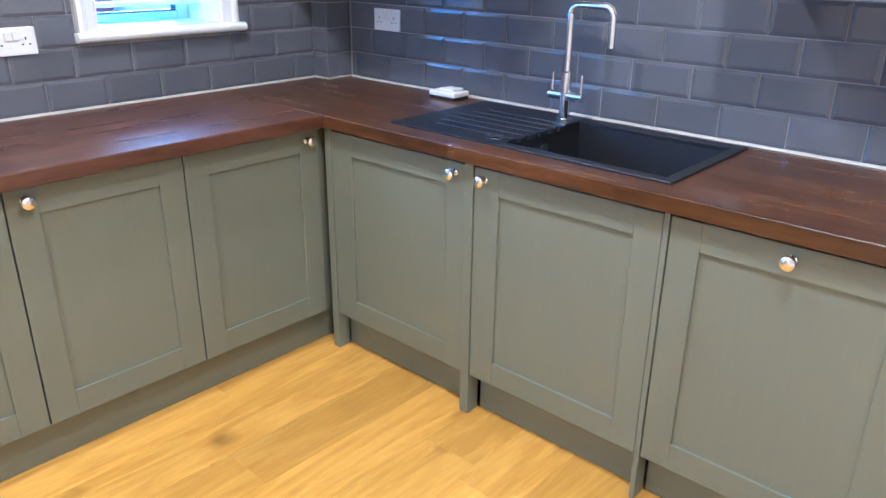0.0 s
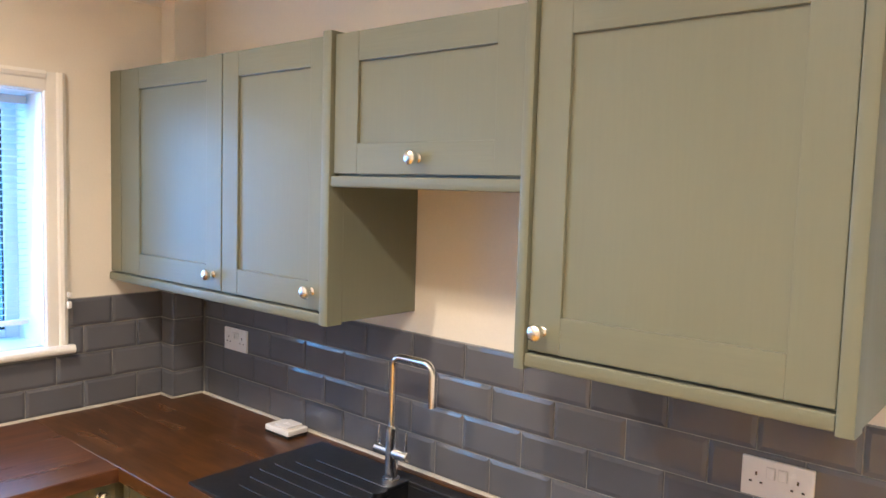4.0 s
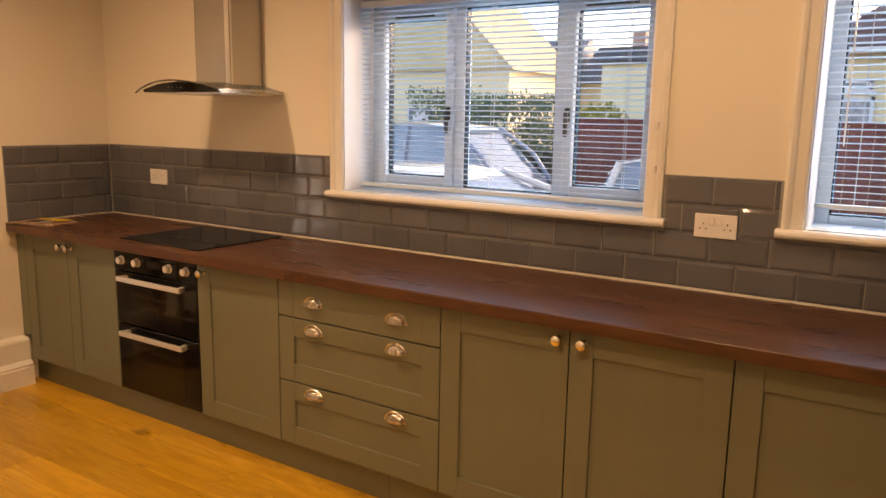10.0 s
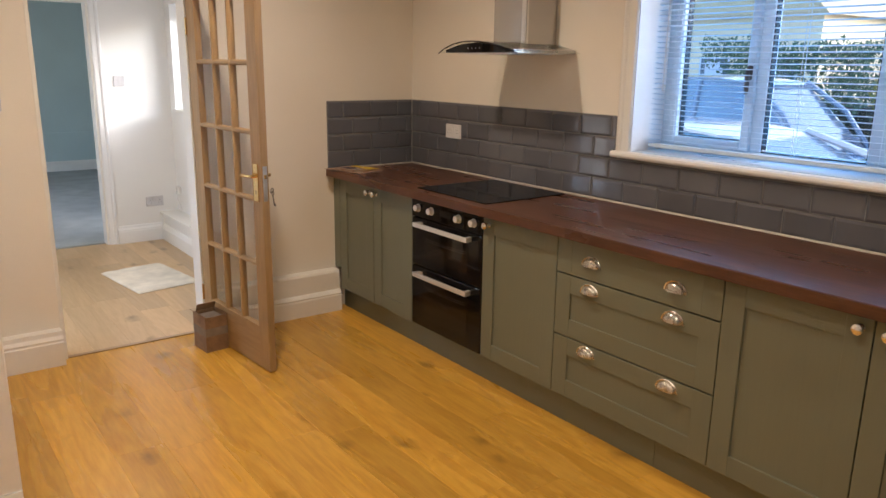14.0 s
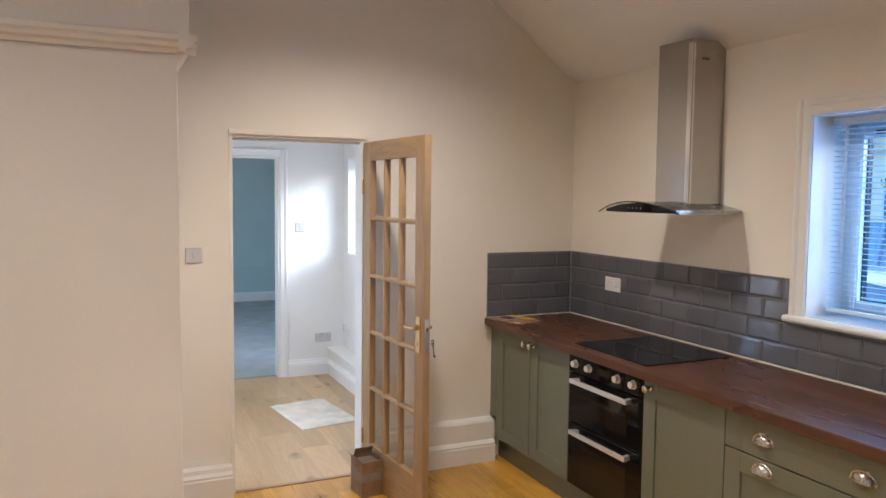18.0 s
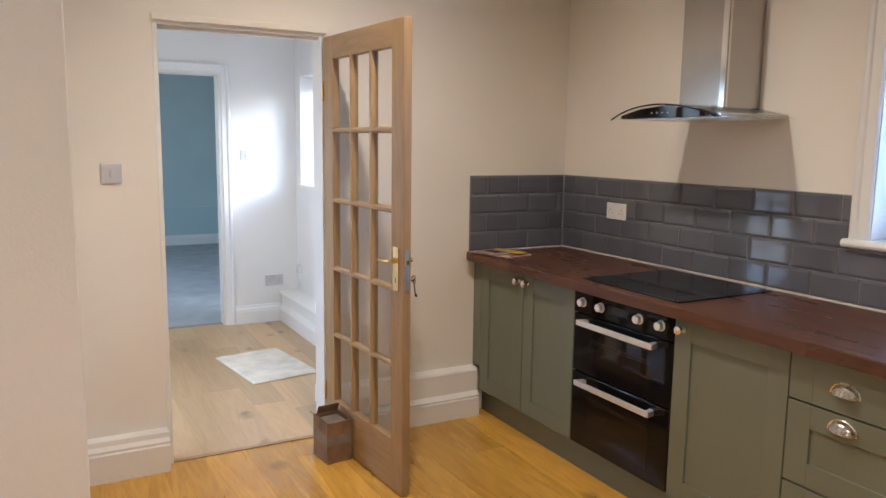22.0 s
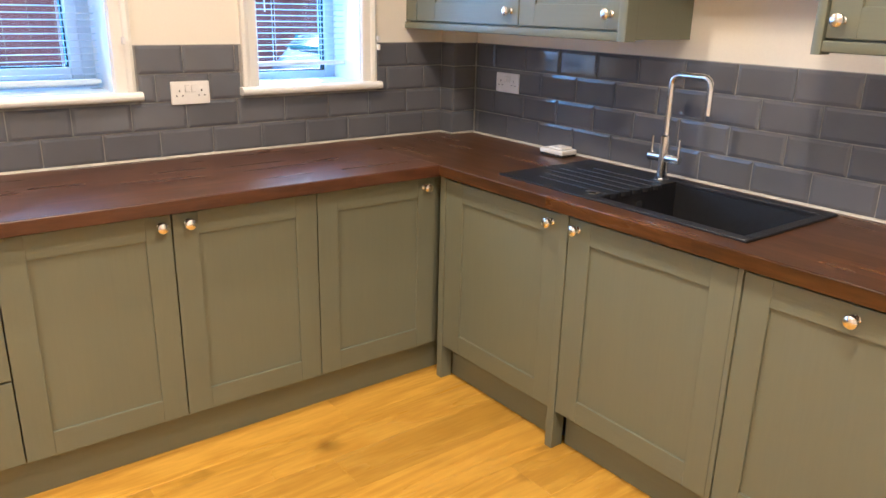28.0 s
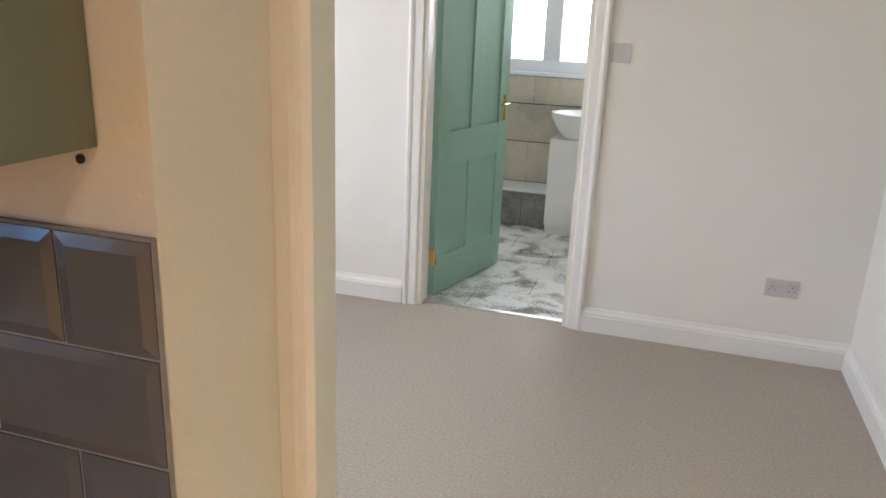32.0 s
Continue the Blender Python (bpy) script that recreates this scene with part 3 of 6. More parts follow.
    part("architrave", prism([(X_WIN + 0.001 + d, y0 - u) for u, d in prof], "z", 1.157, z1 + 0.068), TRIM, w)
    part("architrave", prism([(X_WIN + 0.001 + d, y1 + u) for u, d in prof], "z", 1.157, z1 + 0.068), TRIM, w)
    part("architrave", prism([(X_WIN + 0.002 + d, z1 + u) for u, d in prof], "y", y0 - 0.004, y1 + 0.004), TRIM, w)
    return w


window("window_1", -0.90, 0.56, 1.14, 2.05, [(-0.90, -0.40, True), (-0.40, 0.10, False), (0.10, 0.56, True)], "white three-light plastic window with a moulded surround and sill")
window("window_2", 1.11, 1.585, 1.14, 2.05, [(1.11, 1.585, False)], "narrow white plastic window with a moulded surround and sill")


def blind(y0, y1, z_top, z_bottom, label):
    w = thing("venetian_blind", (-2.662, (y0 + y1) / 2, z_top), label, "blind", "venetian blinds")
    # rails and slats share the daylight-blue colour
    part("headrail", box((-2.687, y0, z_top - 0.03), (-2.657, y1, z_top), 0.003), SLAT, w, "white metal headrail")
    n = int((z_top - 0.05 - z_bottom) / 0.0235)
    bm = bmesh.new()
    tilt = 0.16
    pts = [(-0.0125, -0.0125 * tilt), (-0.005, 0.0012 - 0.005 * tilt), (0.005, 0.0012 + 0.005 * tilt), (0.0125, 0.0125 * tilt)]
    add_prism(bm, [(dx, dz) for dx, dz in pts] + [(dx, dz - 0.0006) for dx, dz in pts[::-1]], "y", -(y1 - y0) / 2, (y1 - y0) / 2)
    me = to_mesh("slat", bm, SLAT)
    for i in range(n):
        o = new("slat", me)
        o.parent = w
        o.location = (-0.01, 0, -(0.05 + i * 0.0235))
    part("bottom_rail", box((-2.684, y0, z_bottom - 0.012), (-2.66, y1, z_bottom + 0.006), 0.004), SLAT, w)
    k = 3 if y1 - y0 > 0.8 else 2
    for i in range(k):
        yy = y0 + 0.12 + (y1 - y0 - 0.24) * i / (k - 1)
        part("ladder_cord", boxes(((-2.686, yy - 0.001, z_bottom), (-2.684, yy + 0.001, z_top - 0.02)), ((-2.66, yy - 0.001, z_bottom), (-2.659, yy + 0.001, z_top - 0.02))), SLAT, w)
    part("tilt_wand", tube([(-2.652, y0 + 0.07, z_top - 0.03), (-2.648, y0 + 0.072, z_top - 0.3), (-2.646, y0 + 0.072, z_top - 0.6)], 0.003, 6), PLASTIC, w)
    return w


blind(-0.885, 0.548, 2.04, 1.190, "white aluminium venetian blind, lowered with slats open")
blind(1.122, 1.574, 2.04, 1.235, "narrow white aluminium venetian blind, lowered with slats open")


# ---- fitted kitchen ----
def knob(parent, x, y, z, axis):
    return part("knob", lathe((x, y, z), axis, [(0.0115, 0.0), (0.0115, 0.003), (0.008, 0.006), (0.0065, 0.011), (0.0075, 0.016), (0.0135, 0.019), (0.0175, 0.024), (0.0182, 0.029), (0.0165, 0.034), (0.011, 0.038), (0.004, 0.0395), (0.0, 0.0396)], 20), NICKEL, parent, "turned satin-nickel knob", smooth=True)


def shaker(parent, face, c, lo, hi, z0, z1, stiles=(0.08, 0.08), rails=(0.075, 0.078), panel=True, name="door"):
    """A framed door: face 'x' looks to +x at x = c and spans y; face 'y' looks to -y at y = c and spans x."""
    def bx(a, b, za, zb, d0, d1, bev):
        if face == "x":
            return box((c - d1, a, za), (c - d0, b, zb), bev)
        return box((a, c + d0, za), (b, c + d1, zb), bev)
    lo, hi, z0, z1 = lo + 0.0015, hi - 0.0015, z0 + 0.0015, z1 - 0.0015
    if not panel:
        door = part(name, bx(lo + stiles[0] + 0.0003, hi - stiles[1] - 0.0003, z0, z1, 0.0003, 0.02, 0.0012), GREEN_H, parent)
        part("stile", bx(lo, lo + stiles[0], z0, z1, 0, 0.02, 0.0014), GREEN, door)
        part("stile", bx(hi - stiles[1], hi, z0, z1, 0, 0.02, 0.0014), GREEN, door)
        return door
    door = part(name, bx(lo + stiles[0] - 0.004, hi - stiles[1] + 0.004, z0 + rails[1] - 0.004, z1 - rails[0] + 0.004, 0.0085, 0.0195, 0.0), GREEN, parent)
    part("stile", bx(lo, lo + stiles[0], z0, z1, 0, 0.02, 0.0025), GREEN, door)
    part("stile", bx(hi - stiles[1], hi, z0, z1, 0, 0.02, 0.0025), GREEN, door)
    part("rail", bx(lo + stiles[0] - 0.0005, hi - stiles[1] + 0.0005, z0, z0 + rails[1], 0.0006, 0.0194, 0.0022), GREEN_H, door)
    part("rail", bx(lo + stiles[0] - 0.0005, hi - stiles[1] + 0.0005, z1 - rails[0], z1, 0.0006, 0.0194, 0.0022), GREEN_H, door)
    return door


XF, YF = -1.95, 1.565
Z0, Z1 = 0.146, 0.849


def base_unit_y(lo, hi, doors, label):
    """A base cabinet of the window run; doors: (lo, hi, knob y or None)."""
    c = thing("base_cabinet", ((XF - 2.5) / 2, (lo + hi) / 2, 0), label, "cabinet", "kitchen base cabinets")
    part("body", box((-2.52, lo + 0.001, 0.142), (XF - 0.0205, hi - 0.001, 0.858)), GREEN, c)
    for a, b, ky in doors:
        d = shaker(c, "x", XF, a, b, Z0, Z1)
        if ky is not None:
            knob(d, XF, ky, 0.815, (1, 0, 0))
    return c


base_unit_y(-2.655, -1.85, [(-2.655, -2.255, -2.289), (-2.252, -1.851, -2.217)], "sage-green two-door base cabinet beside the oven")
base_unit_y(-1.248, -0.752, [(-1.248, -0.752, -1.205)], "sage-green single-door base cabinet between oven and drawers")
base_unit_y(0.044, 0.533, [(0.044, 0.533, 0.498)], "sage-green single-door base cabinet beside the drawers")
base_unit_y(0.534, 1.60, [(0.534, 1.036, 0.583), (1.037, 1.552, 1.500)], "sage-green two-door corner base cabinet")
f = thing("filler_strip", (XF, -2.69, 0.146), "sage-green filler strip between cabinet and wall", "panel")
part("strip", box((XF - 0.02, -2.733, 0.275), (XF - 0.0005, -2.657, Z1), 0.002), GREEN, f)


def cup_handle(parent, y, z):
    """Half-dome cup pull."""
    bm = bmesh.new()
    n, k, r = 16, 6, 0.045
    rings = []
    for j in range(k + 1):
        el = math.pi / 2 * j / k
        rings.append([(XF + 0.003 + 0.020 * math.sin(el) * math.sin(math.pi * i / n) ** 0.6 + 0.001, y - r * math.cos(math.pi * i / n) * (1.0 - 0.12 * math.sin(el)),
                       z + 0.035 * math.sin(math.pi * i / n) * math.cos(el) ** 0.8) for i in range(n + 1)])
    add_ring(bm, rings, caps=False, closed=False)
    bmesh.ops.solidify(bm, geom=list(bm.faces), thickness=0.0016)
    rim = [(XF + 0.003, y - 0.048 * math.cos(math.pi * i / n), z + 0.039 * math.sin(math.pi * i / n)) for i in range(n + 1)]
    add_tube(bm, rim, 0.0032, 6)
    return part("cup_handle", bm, NICKEL, parent, "polished nickel cup handle", smooth=True)


dr = thing("drawer_unit", (-2.2, -0.354, 0), "sage-green three-drawer base cabinet with cup handles", "cabinet", "kitchen base cabinets")
part("body", box((-2.52, -0.749, 0.142), (XF - 0.0205, 0.042, 0.858)), GREEN, dr)
for za, zb, pan, hz in ((0.700, 0.849, False, 0.759), (0.424, 0.697, True, 0.643), (0.147, 0.421, True, 0.374)):
    d = shaker(dr, "x", XF, -0.750, 0.043, za, zb, (0.082, 0.080), (0.078, 0.078), pan, "drawer_front")
    cup_handle(d, -0.558, hz)
    cup_handle(d, -0.150, hz)

# oven
ov = thing("double_oven", (-2.2, -1.55, 0.148), "black built-in double oven with glass doors and steel handles", "oven")
part("housing", box((-2.50, -1.848, 0.148), (-1.972, -1.252, 0.858)), BLACK, ov)
part("control_panel", box((-1.971, -1.847, 0.757), (-1.948, -1.253, 0.856), 0.003), BLACKGLASS, ov)
part("display", box((-1.9478, -1.60, 0.790), (-1.9470, -1.50, 0.825)), BLACK, ov, "dark clock display")
for ky in (-1.787, -1.668, -1.437, -1.317):
    part("control_knob", lathe((-1.948, ky, 0.806), (1, 0, 0), [(0.022, 0.0), (0.022, 0.004), (0.018, 0.006), (0.0172, 0.023), (0.015, 0.0255), (0.0, 0.026)], 24), SATIN, ov, "round satin-silver control knob", smooth=True)
for za, zb, hz in ((0.490, 0.750, 0.722), (0.150, 0.484, 0.449)):
    d = part("oven_door", box((-1.971, -1.847, za), (-1.950, -1.253, zb), 0.004), BLACKGLASS, ov, "black glass oven door")
    part("window", boxes(((-1.9499, -1.740, za + 0.05), (-1.9490, -1.360, zb - 0.085))), OVENGLASS, d, "dark see-through oven window")
    for rz_, sag in ((zb - 0.100, 0.006), (zb - 0.112, 0.004)):
        part("rack", tube([(-1.9488, -1.725 + 0.35 * k / 10, rz_ - sag * math.sin(math.pi * k / 10)) for k in range(11)], 0.0008, 4), RACK, d, "faint oven shelf behind the glass")
    hb = bmesh.new()
    add_box(hb, (-1.918, -1.783, hz - 0.0115), (-1.905, -1.322, hz + 0.0115), 0.002)
    for yy, d_ in ((-1.783, 1), (-1.322, -1)):
        add_prism(hb, [(-1.950, yy + d_ * 0.012), (-1.950, yy + d_ * 0.034), (-1.917, yy + d_ * 0.024), (-1.917, yy + d_ * 0.0005)], "z", hz - 0.011, hz + 0.011)
    part("handle", hb, SATIN, d, "flat satin-steel bar handle with angled ends")

# sink run
def leg_panel(x0, x1, label):
    p = thing("leg_panel", ((x0 + x1) / 2, YF, 0), label, "panel", "cabinet leg panels")
    part("panel", box((x0, YF - 0.004, 0.0), (x1, YF + 0.05, 0.858), 0.002), GREEN, p)


leg_panel(-1.928, -1.897, "slim sage-green corner post standing on the floor")
leg_panel(-1.287, -1.254, "slim sage-green post between the sink cabinets")
leg_panel(-0.655, -0.640, "slim sage-green post beside the dishwasher")


def base_unit_x(lo, hi, kx, label, stiles, name="base_cabinet", cat="cabinet"):
    c = thing(name, ((lo + hi) / 2, 1.85, 0), label, cat, "kitchen base cabinets")
    part("body", box((lo + 0.001, YF + 0.0205, 0.142), (hi - 0.001, 2.12, 0.70)), GREEN, c)
    part("top_rail", box((lo + 0.001, YF + 0.0205, 0.78), (hi - 0.001, YF + 0.04, 0.858)), GREEN, c)
    d = shaker(c, "y", YF, lo, hi, Z0, Z1, stiles)
    knob(d, kx, YF, 0.815, (0, -1, 0))
    return c


base_unit_x(-1.896, -1.288, -1.327, "sage-green corner base cabinet with a single door", (0.10, 0.074))
base_unit_x(-1.253, -0.656, -1.212, "sage-green sink base cabinet with a single door", (0.09, 0.076))
dw = base_unit_x(-0.639, -0.056, -0.353, "integrated dishwasher behind a sage-green framed door", (0.078, 0.082), "dishwasher", "dishwasher")
part("end_panel", box((-0.0545, YF - 0.002, 0.0), (-0.032, 2.10, 0.858), 0.002), GREEN, dw, "plain painted end panel reaching the floor")

# plinths
p = thing("plinth", (-2.0, -0.5, 0), "sage-green plinth board under the window run", "plinth")
part("plinth_board", box((-2.03, -2.72, 0.0), (-2.008, -0.222, 0.141), 0.001), GREEN_H, p)
part("plinth_board", box((-2.03, -0.220, 0.0), (-2.008, 1.63, 0.141), 0.001), GREEN_H, p)
p = thing("plinth", (-1.0, 1.63, 0), "sage-green plinth board under the sink run", "plinth")
for a, b in ((-2.005, -1.29), (-1.25, -0.658), (-0.637, -0.058)):
    part("plinth_board", box((a, 1.625, 0.0), (b, 1.645, 0.141), 0.001), GREEN_H, p)

# worktops built of glued staves
def staves(parent, along, lo, hi, c0, c1, n, mat, seed, holes=()):
    """Lay n rows of staves between c0 and c1, cut to random lengths along an axis, leaving out a hole (lo, hi, c0, c1)."""
    rnd = random.Random(seed)
    step = (c1 - c0) / n
    for i in range(n):
        a_, b_ = c0 + i * step, c0 + (i + 1) * step
        spans = [(lo, hi)]
        for h0, h1, k0, k1 in holes:
            if b_ > k0 + 0.004 and a_ < k1 - 0.004:
                spans = [(lo, h0), (h1, hi)]
        for u0, u1 in spans:
            u = u0
            first = rnd.uniform(0.25, 0.8)
            while u < u1 - 1e-6:
                v = min(u1, u + first)
                if u1 - v < 0.18:
                    v = u1
                if along == "y" and i == n - 1:
                    bm_ = prism([(a_, 0.862), (b_ - 0.001, 0.862), (b_, 0.864), (b_, 0.901), (b_ - 0.0014, 0.9038), (b_ - 0.004, 0.905), (a_, 0.905)], "y", u, v)
                elif along == "x" and i == 0:
                    bm_ = prism([(b_, 0.862), (a_ + 0.001, 0.862), (a_, 0.864), (a_, 0.901), (a_ + 0.0014, 0.9038), (a_ + 0.004, 0.905), (b_, 0.905)], "x", u, v)
                elif along == "y":
                    bm_ = box((a_, u, 0.862), (b_, v, 0.905))
                else:
                    bm_ = box((u, a_, 0.862), (v, b_, 0.905))
                part("stave", bm_, mat, parent)
                u = v
                first = rnd.uniform(0.45, 1.15)


w = thing("worktop", (-2.2, -0.6, 0.862), "dark reddish-brown stained wooden stave worktop under the windows", "worktop")
staves(w, "y", -2.733, 1.5335, -2.548, -1.900, 15, WORKTOP_Y, 4)
w = thing("worktop", (-1.2, 1.85, 0.862), "dark stained wooden stave worktop holding the black sink", "worktop")
SX0, SX1, SY0, SY1 = -1.650, -0.672, 1.612, 2.100
staves(w, "x", -2.548, 0.0, 1.534, 2.158, 15, WORKTOP_X, 9, [(SX0 + 0.02, SX1 - 0.02, SY0 + 0.02, SY1 - 0.02)])

part("joint_strip", box((-2.20, 1.5329, 0.9052), (-1.903, 1.5346, 0.9056)), material("worktop_joint", (0.30, 0.22, 0.16), rough=0.4), w, "pale joint line between the boards")

# upper cabinets
YU = 1.824


def wall_unit(lo, hi, za, zb, doors, label, side_stiles):
    c = thing("wall_cabinet", ((lo + hi) / 2, 2.0, za), label, "cabinet", "kitchen wall cabinets")
    part("body", box((lo + 0.001, YU + 0.0205, za - 0.02), (hi - 0.001, 2.158, zb), 0.001), GREEN, c)
    for (a, b, kx, kz), st in zip(doors, side_stiles):
        d = shaker(c, "y", YU, a, b, za, zb, st)
        knob(d, kx, YU, kz, (0, -1, 0))
    return c


def moulding(name, x0, x1, z0, z1, parent):
    """A horizontal bead with a rounded front."""
    z1 -= 0.003
    pts = [(YU + 0.03, z0), (YU - 0.002, z0), (YU - 0.006, z0 + 0.0015), (YU - 0.008, z0 + 0.005), (YU - 0.006, z1 - 0.002), (YU - 0.004, z1), (YU + 0.03, z1)]
    return part(name, prism(pts, "x", x0, x1), GREEN_H, parent, smooth=True)


def pilaster(x0, x1, z0, z1, label, depth=2.158):
    p = thing("end_post", ((x0 + x1) / 2, YU, z0), label, "panel", "wall cabinet posts")
    m_, r = (x0 + x1) / 2, (x1 - x0) / 2
    pts = [(x0, YU + 0.04), (x0, YU - 0.006)] + [(m_ - r * math.cos(math.pi * i / 8), YU - 0.006 - min(r * 0.5, 0.007) * math.sin(math.pi * i / 8) ** 0.45) for i in range(1, 8)] + [(x1, YU - 0.006), (x1, YU + 0.04)]
    part("post", prism(pts, "z", z0, z1), GREEN, p, smooth=True)
    return p


c = wall_unit(-2.549, -1.337, 1.414, 2.150, [(-2.47, -1.820, -1.862, 1.466), (-1.818, -1.339, -1.378, 1.466)], "sage-green double wall cabinet between window and niche", [(0.13, 0.086), (0.082, 0.058)])
part("filler", box((-2.549, YU, 1.414), (-2.472, YU + 0.02, 2.150), 0.001), GREEN, c)
moulding("light_rail", -2.549, -1.339, 1.380, 1.412, c)
pilaster(-1.337, -1.301, 1.380, 2.158, "rounded sage-green post at the niche edge")
part("niche_side", box((-1.336, YU + 0.041, 1.386), (-1.3015, 2.158, 1.752), 0.001), GREEN, c, "sage-green side panel facing the niche")
c = wall_unit(-1.300, -0.694, 1.787, 2.150, [(-1.299, -0.696, -0.996, 1.828)], "short sage-green wall cabinet over an open niche", [(0.088, 0.075)])
moulding("light_rail", -1.300, -0.695, 1.753, 1.785, c)
pilaster(-0.694, -0.668, 1.380, 2.165, "rounded sage-green post at the niche edge")
c = wall_unit(-0.668, -0.066, 1.420, 2.150, [(-0.667, -0.067, -0.630, 1.466)], "sage-green single-door wall cabinet near the bedroom doorway", [(0.078, 0.08)])
moulding("light_rail", -0.667, -0.067, 1.386, 1.418, c)
pilaster(-0.066, -0.036, 1.382, 2.158, "rounded sage-green end post")
part("end_panel", box((-0.0665, YU + 0.041, 1.388), (-0.0368, 2.158, 2.156), 0.001), GREEN, c, "sage-green side panel against the wall")


# ---- sink, tap, hob, hood ----
s = thing("sink", (-1.16, 1.856, 0.905), "black composite single-bowl sink with ribbed drainer set into the worktop", "sink")
zt = 0.912
BX0, BX1, BY0, BY1 = -1.215, -0.705, 1.650, 2.055
bm = bmesh.new()
add_box(bm, (SX0, SY0, 0.898), (BX0, SY1, zt), 0.003)
part("drainer", bm, SINKM, s)
part("rim", boxes(((BX0, SY0, 0.898), (SX1, BY0, zt)), ((BX0, BY1, 0.898), (SX1, SY1, zt)), ((BX1, BY0, 0.898), (SX1, BY1, zt)), bevel=0.002), SINKM, s)
bm = bmesh.new()
ring = lambda a, b, c, d, z: [(a, c, z), (b, c, z), (b, d, z), (a, d, z)]
add_ring(bm, [ring(BX0, BX1, BY0, BY1, 0.899), ring(BX0 + 0.012, BX1 - 0.012, BY0 + 0.012, BY1 - 0.012, 0.75), ring(BX0 + 0.04, BX1 - 0.04, BY0 + 0.04, BY1 - 0.04, 0.722)], caps=False)
vs = sorted(bm.verts, key=lambda v: v.co.z)[:4]
bm.faces.new(sorted(vs, key=lambda v: math.atan2(v.co.y - 1.85, v.co.x + 0.96)))
part("bowl", bm, SINKM, s)
for i in range(6):
    yy = 1.70 + i * 0.055
    part("drainer_rib", prism([(yy - 0.004, zt - 0.001), (yy + 0.004, zt - 0.001), (yy + 0.002, zt + 0.0022), (yy - 0.002, zt + 0.0022)], "x", -1.60 + 0.03 * abs(i - 2.5), BX0 - 0.004), SINKM, s)
for i in range(5):
    yy = 1.7275 + i * 0.055
    part("drainer_scallop", prism([(BX0 - 0.004, yy - 0.021)] + [(BX0 + 0.011 * math.sin(math.pi * k / 8), yy - 0.021 * math.cos(math.pi * k / 8)) for k in range(1, 8)] + [(BX0 - 0.004, yy + 0.021)], "z", zt - 0.014, zt + 0.0006), SINKM, s, smooth=True)
part("drain_cap", lathe((-1.262, 1.672, zt - 0.001), (0, 0, 1), [(0.024, 0), (0.024, 0.003), (0.019, 0.006), (0.0, 0.0075)], 24), CHROME, s, "round chrome drain control cap", smooth=True)
part("overflow", lathe((BX0 + 0.004, 1.85, 0.855), (1, 0, -0.08), [(0.018, 0), (0.018, 0.003), (0.012, 0.004), (0.0, 0.002)], 20), CHROME, s, "chrome overflow grille", smooth=True)
part("plughole", lathe((-0.96, 1.85, 0.7215), (0, 0, 1), [(0.045, 0), (0.045, 0.003), (0.03, 0.003), (0.0, 0.001)], 24), CHROME, s, smooth=True)

t = thing("mixer_tap", (-1.260, 2.030, zt), "chrome square-neck mixer tap with two lever handles", "tap")
part("base", lathe((-1.260, 2.030, 0.911), (0, 0, 1), [(0.026, 0), (0.026, 0.006), (0.0185, 0.010), (0.0185, 0.155), (0.013, 0.160), (0.0, 0.1601)], 24), CHROME, t, smooth=True)
neck = [(-1.260, 2.030, 1.06), (-1.260, 2.030, 1.245)] + [(-1.260 + 0.03 * (1 - math.cos(a)), 2.030, 1.245 + 0.03 * math.sin(a)) for a in (0.4, 0.8, 1.2, 1.57)]
neck += [(-1.140, 2.030, 1.275)] + [(-1.140 + 0.03 * math.sin(a), 2.030, 1.245 + 0.03 * math.cos(a)) for a in (0.4, 0.8, 1.2, 1.57)] + [(-1.110, 2.030, 1.155)]
part("spout", tube(neck, 0.0115, 14), CHROME, t, smooth=True)
part("cross_body", lathe((-1.322, 2.030, 0.992), (1, 0, 0), [(0.0, 0), (0.016, 0.001), (0.016, 0.124), (0.013, 0.128), (0.0, 0.1285)], 20), CHROME, t, smooth=True)
for xx in (-1.312, -1.203):
    part("lever", lathe((xx, 2.030, 1.002), (0, 0, 1), [(0.0055, 0), (0.0045, 0.06), (0.0, 0.062)], 12), CHROME, t, smooth=True)

h = thing("hob", (-2.22, -1.53, 0.905), "black ceramic hob with four faint cooking rings", "hob")
part("glass_plate", box((-2.490, -1.822, 0.9055), (-1.962, -1.250, 0.9105), 0.002), BLACKGLASS, h)
RING = material("hob_ring_print", (0.06, 0.06, 0.065), rough=0.15, var=0.05, bump=0.0)
for cx, cy, r in ((-2.34, -1.68, 0.085), (-2.34, -1.39, 0.105), (-2.10, -1.68, 0.105), (-2.10, -1.39, 0.080)):
    part("cooking_ring", tube([(cx + r * math.cos(a * math.pi / 20), cy + r * math.sin(a * math.pi / 20), 0.9103) for a in range(41)], 0.0008, 4), RING, h)
part("touch_controls", boxes(*[((-1.985, -1.60 + i * 0.03, 0.9106), (-1.979, -1.594 + i * 0.03, 0.9108)) for i in range(5)]), RING, h)

h = thing("cooker_hood", (-2.38, -1.55, 1.62), "stainless-steel chimney cooker hood with a curved glass canopy", "hood")
part("chimney", box((-2.549, -1.668, 1.65), (-2.335, -1.425, 2.46), 0.001), HOODSTEEL, h)
part("chimney_trim", boxes(((-2.336, -1.452, 1.652), (-2.3315, -1.4235, 2.44)), ((-2.352, -1.4265, 1.652), (-2.340, -1.4225, 2.44)), bevel=0.001), CHROME, h, "bright centre seam of the chimney")
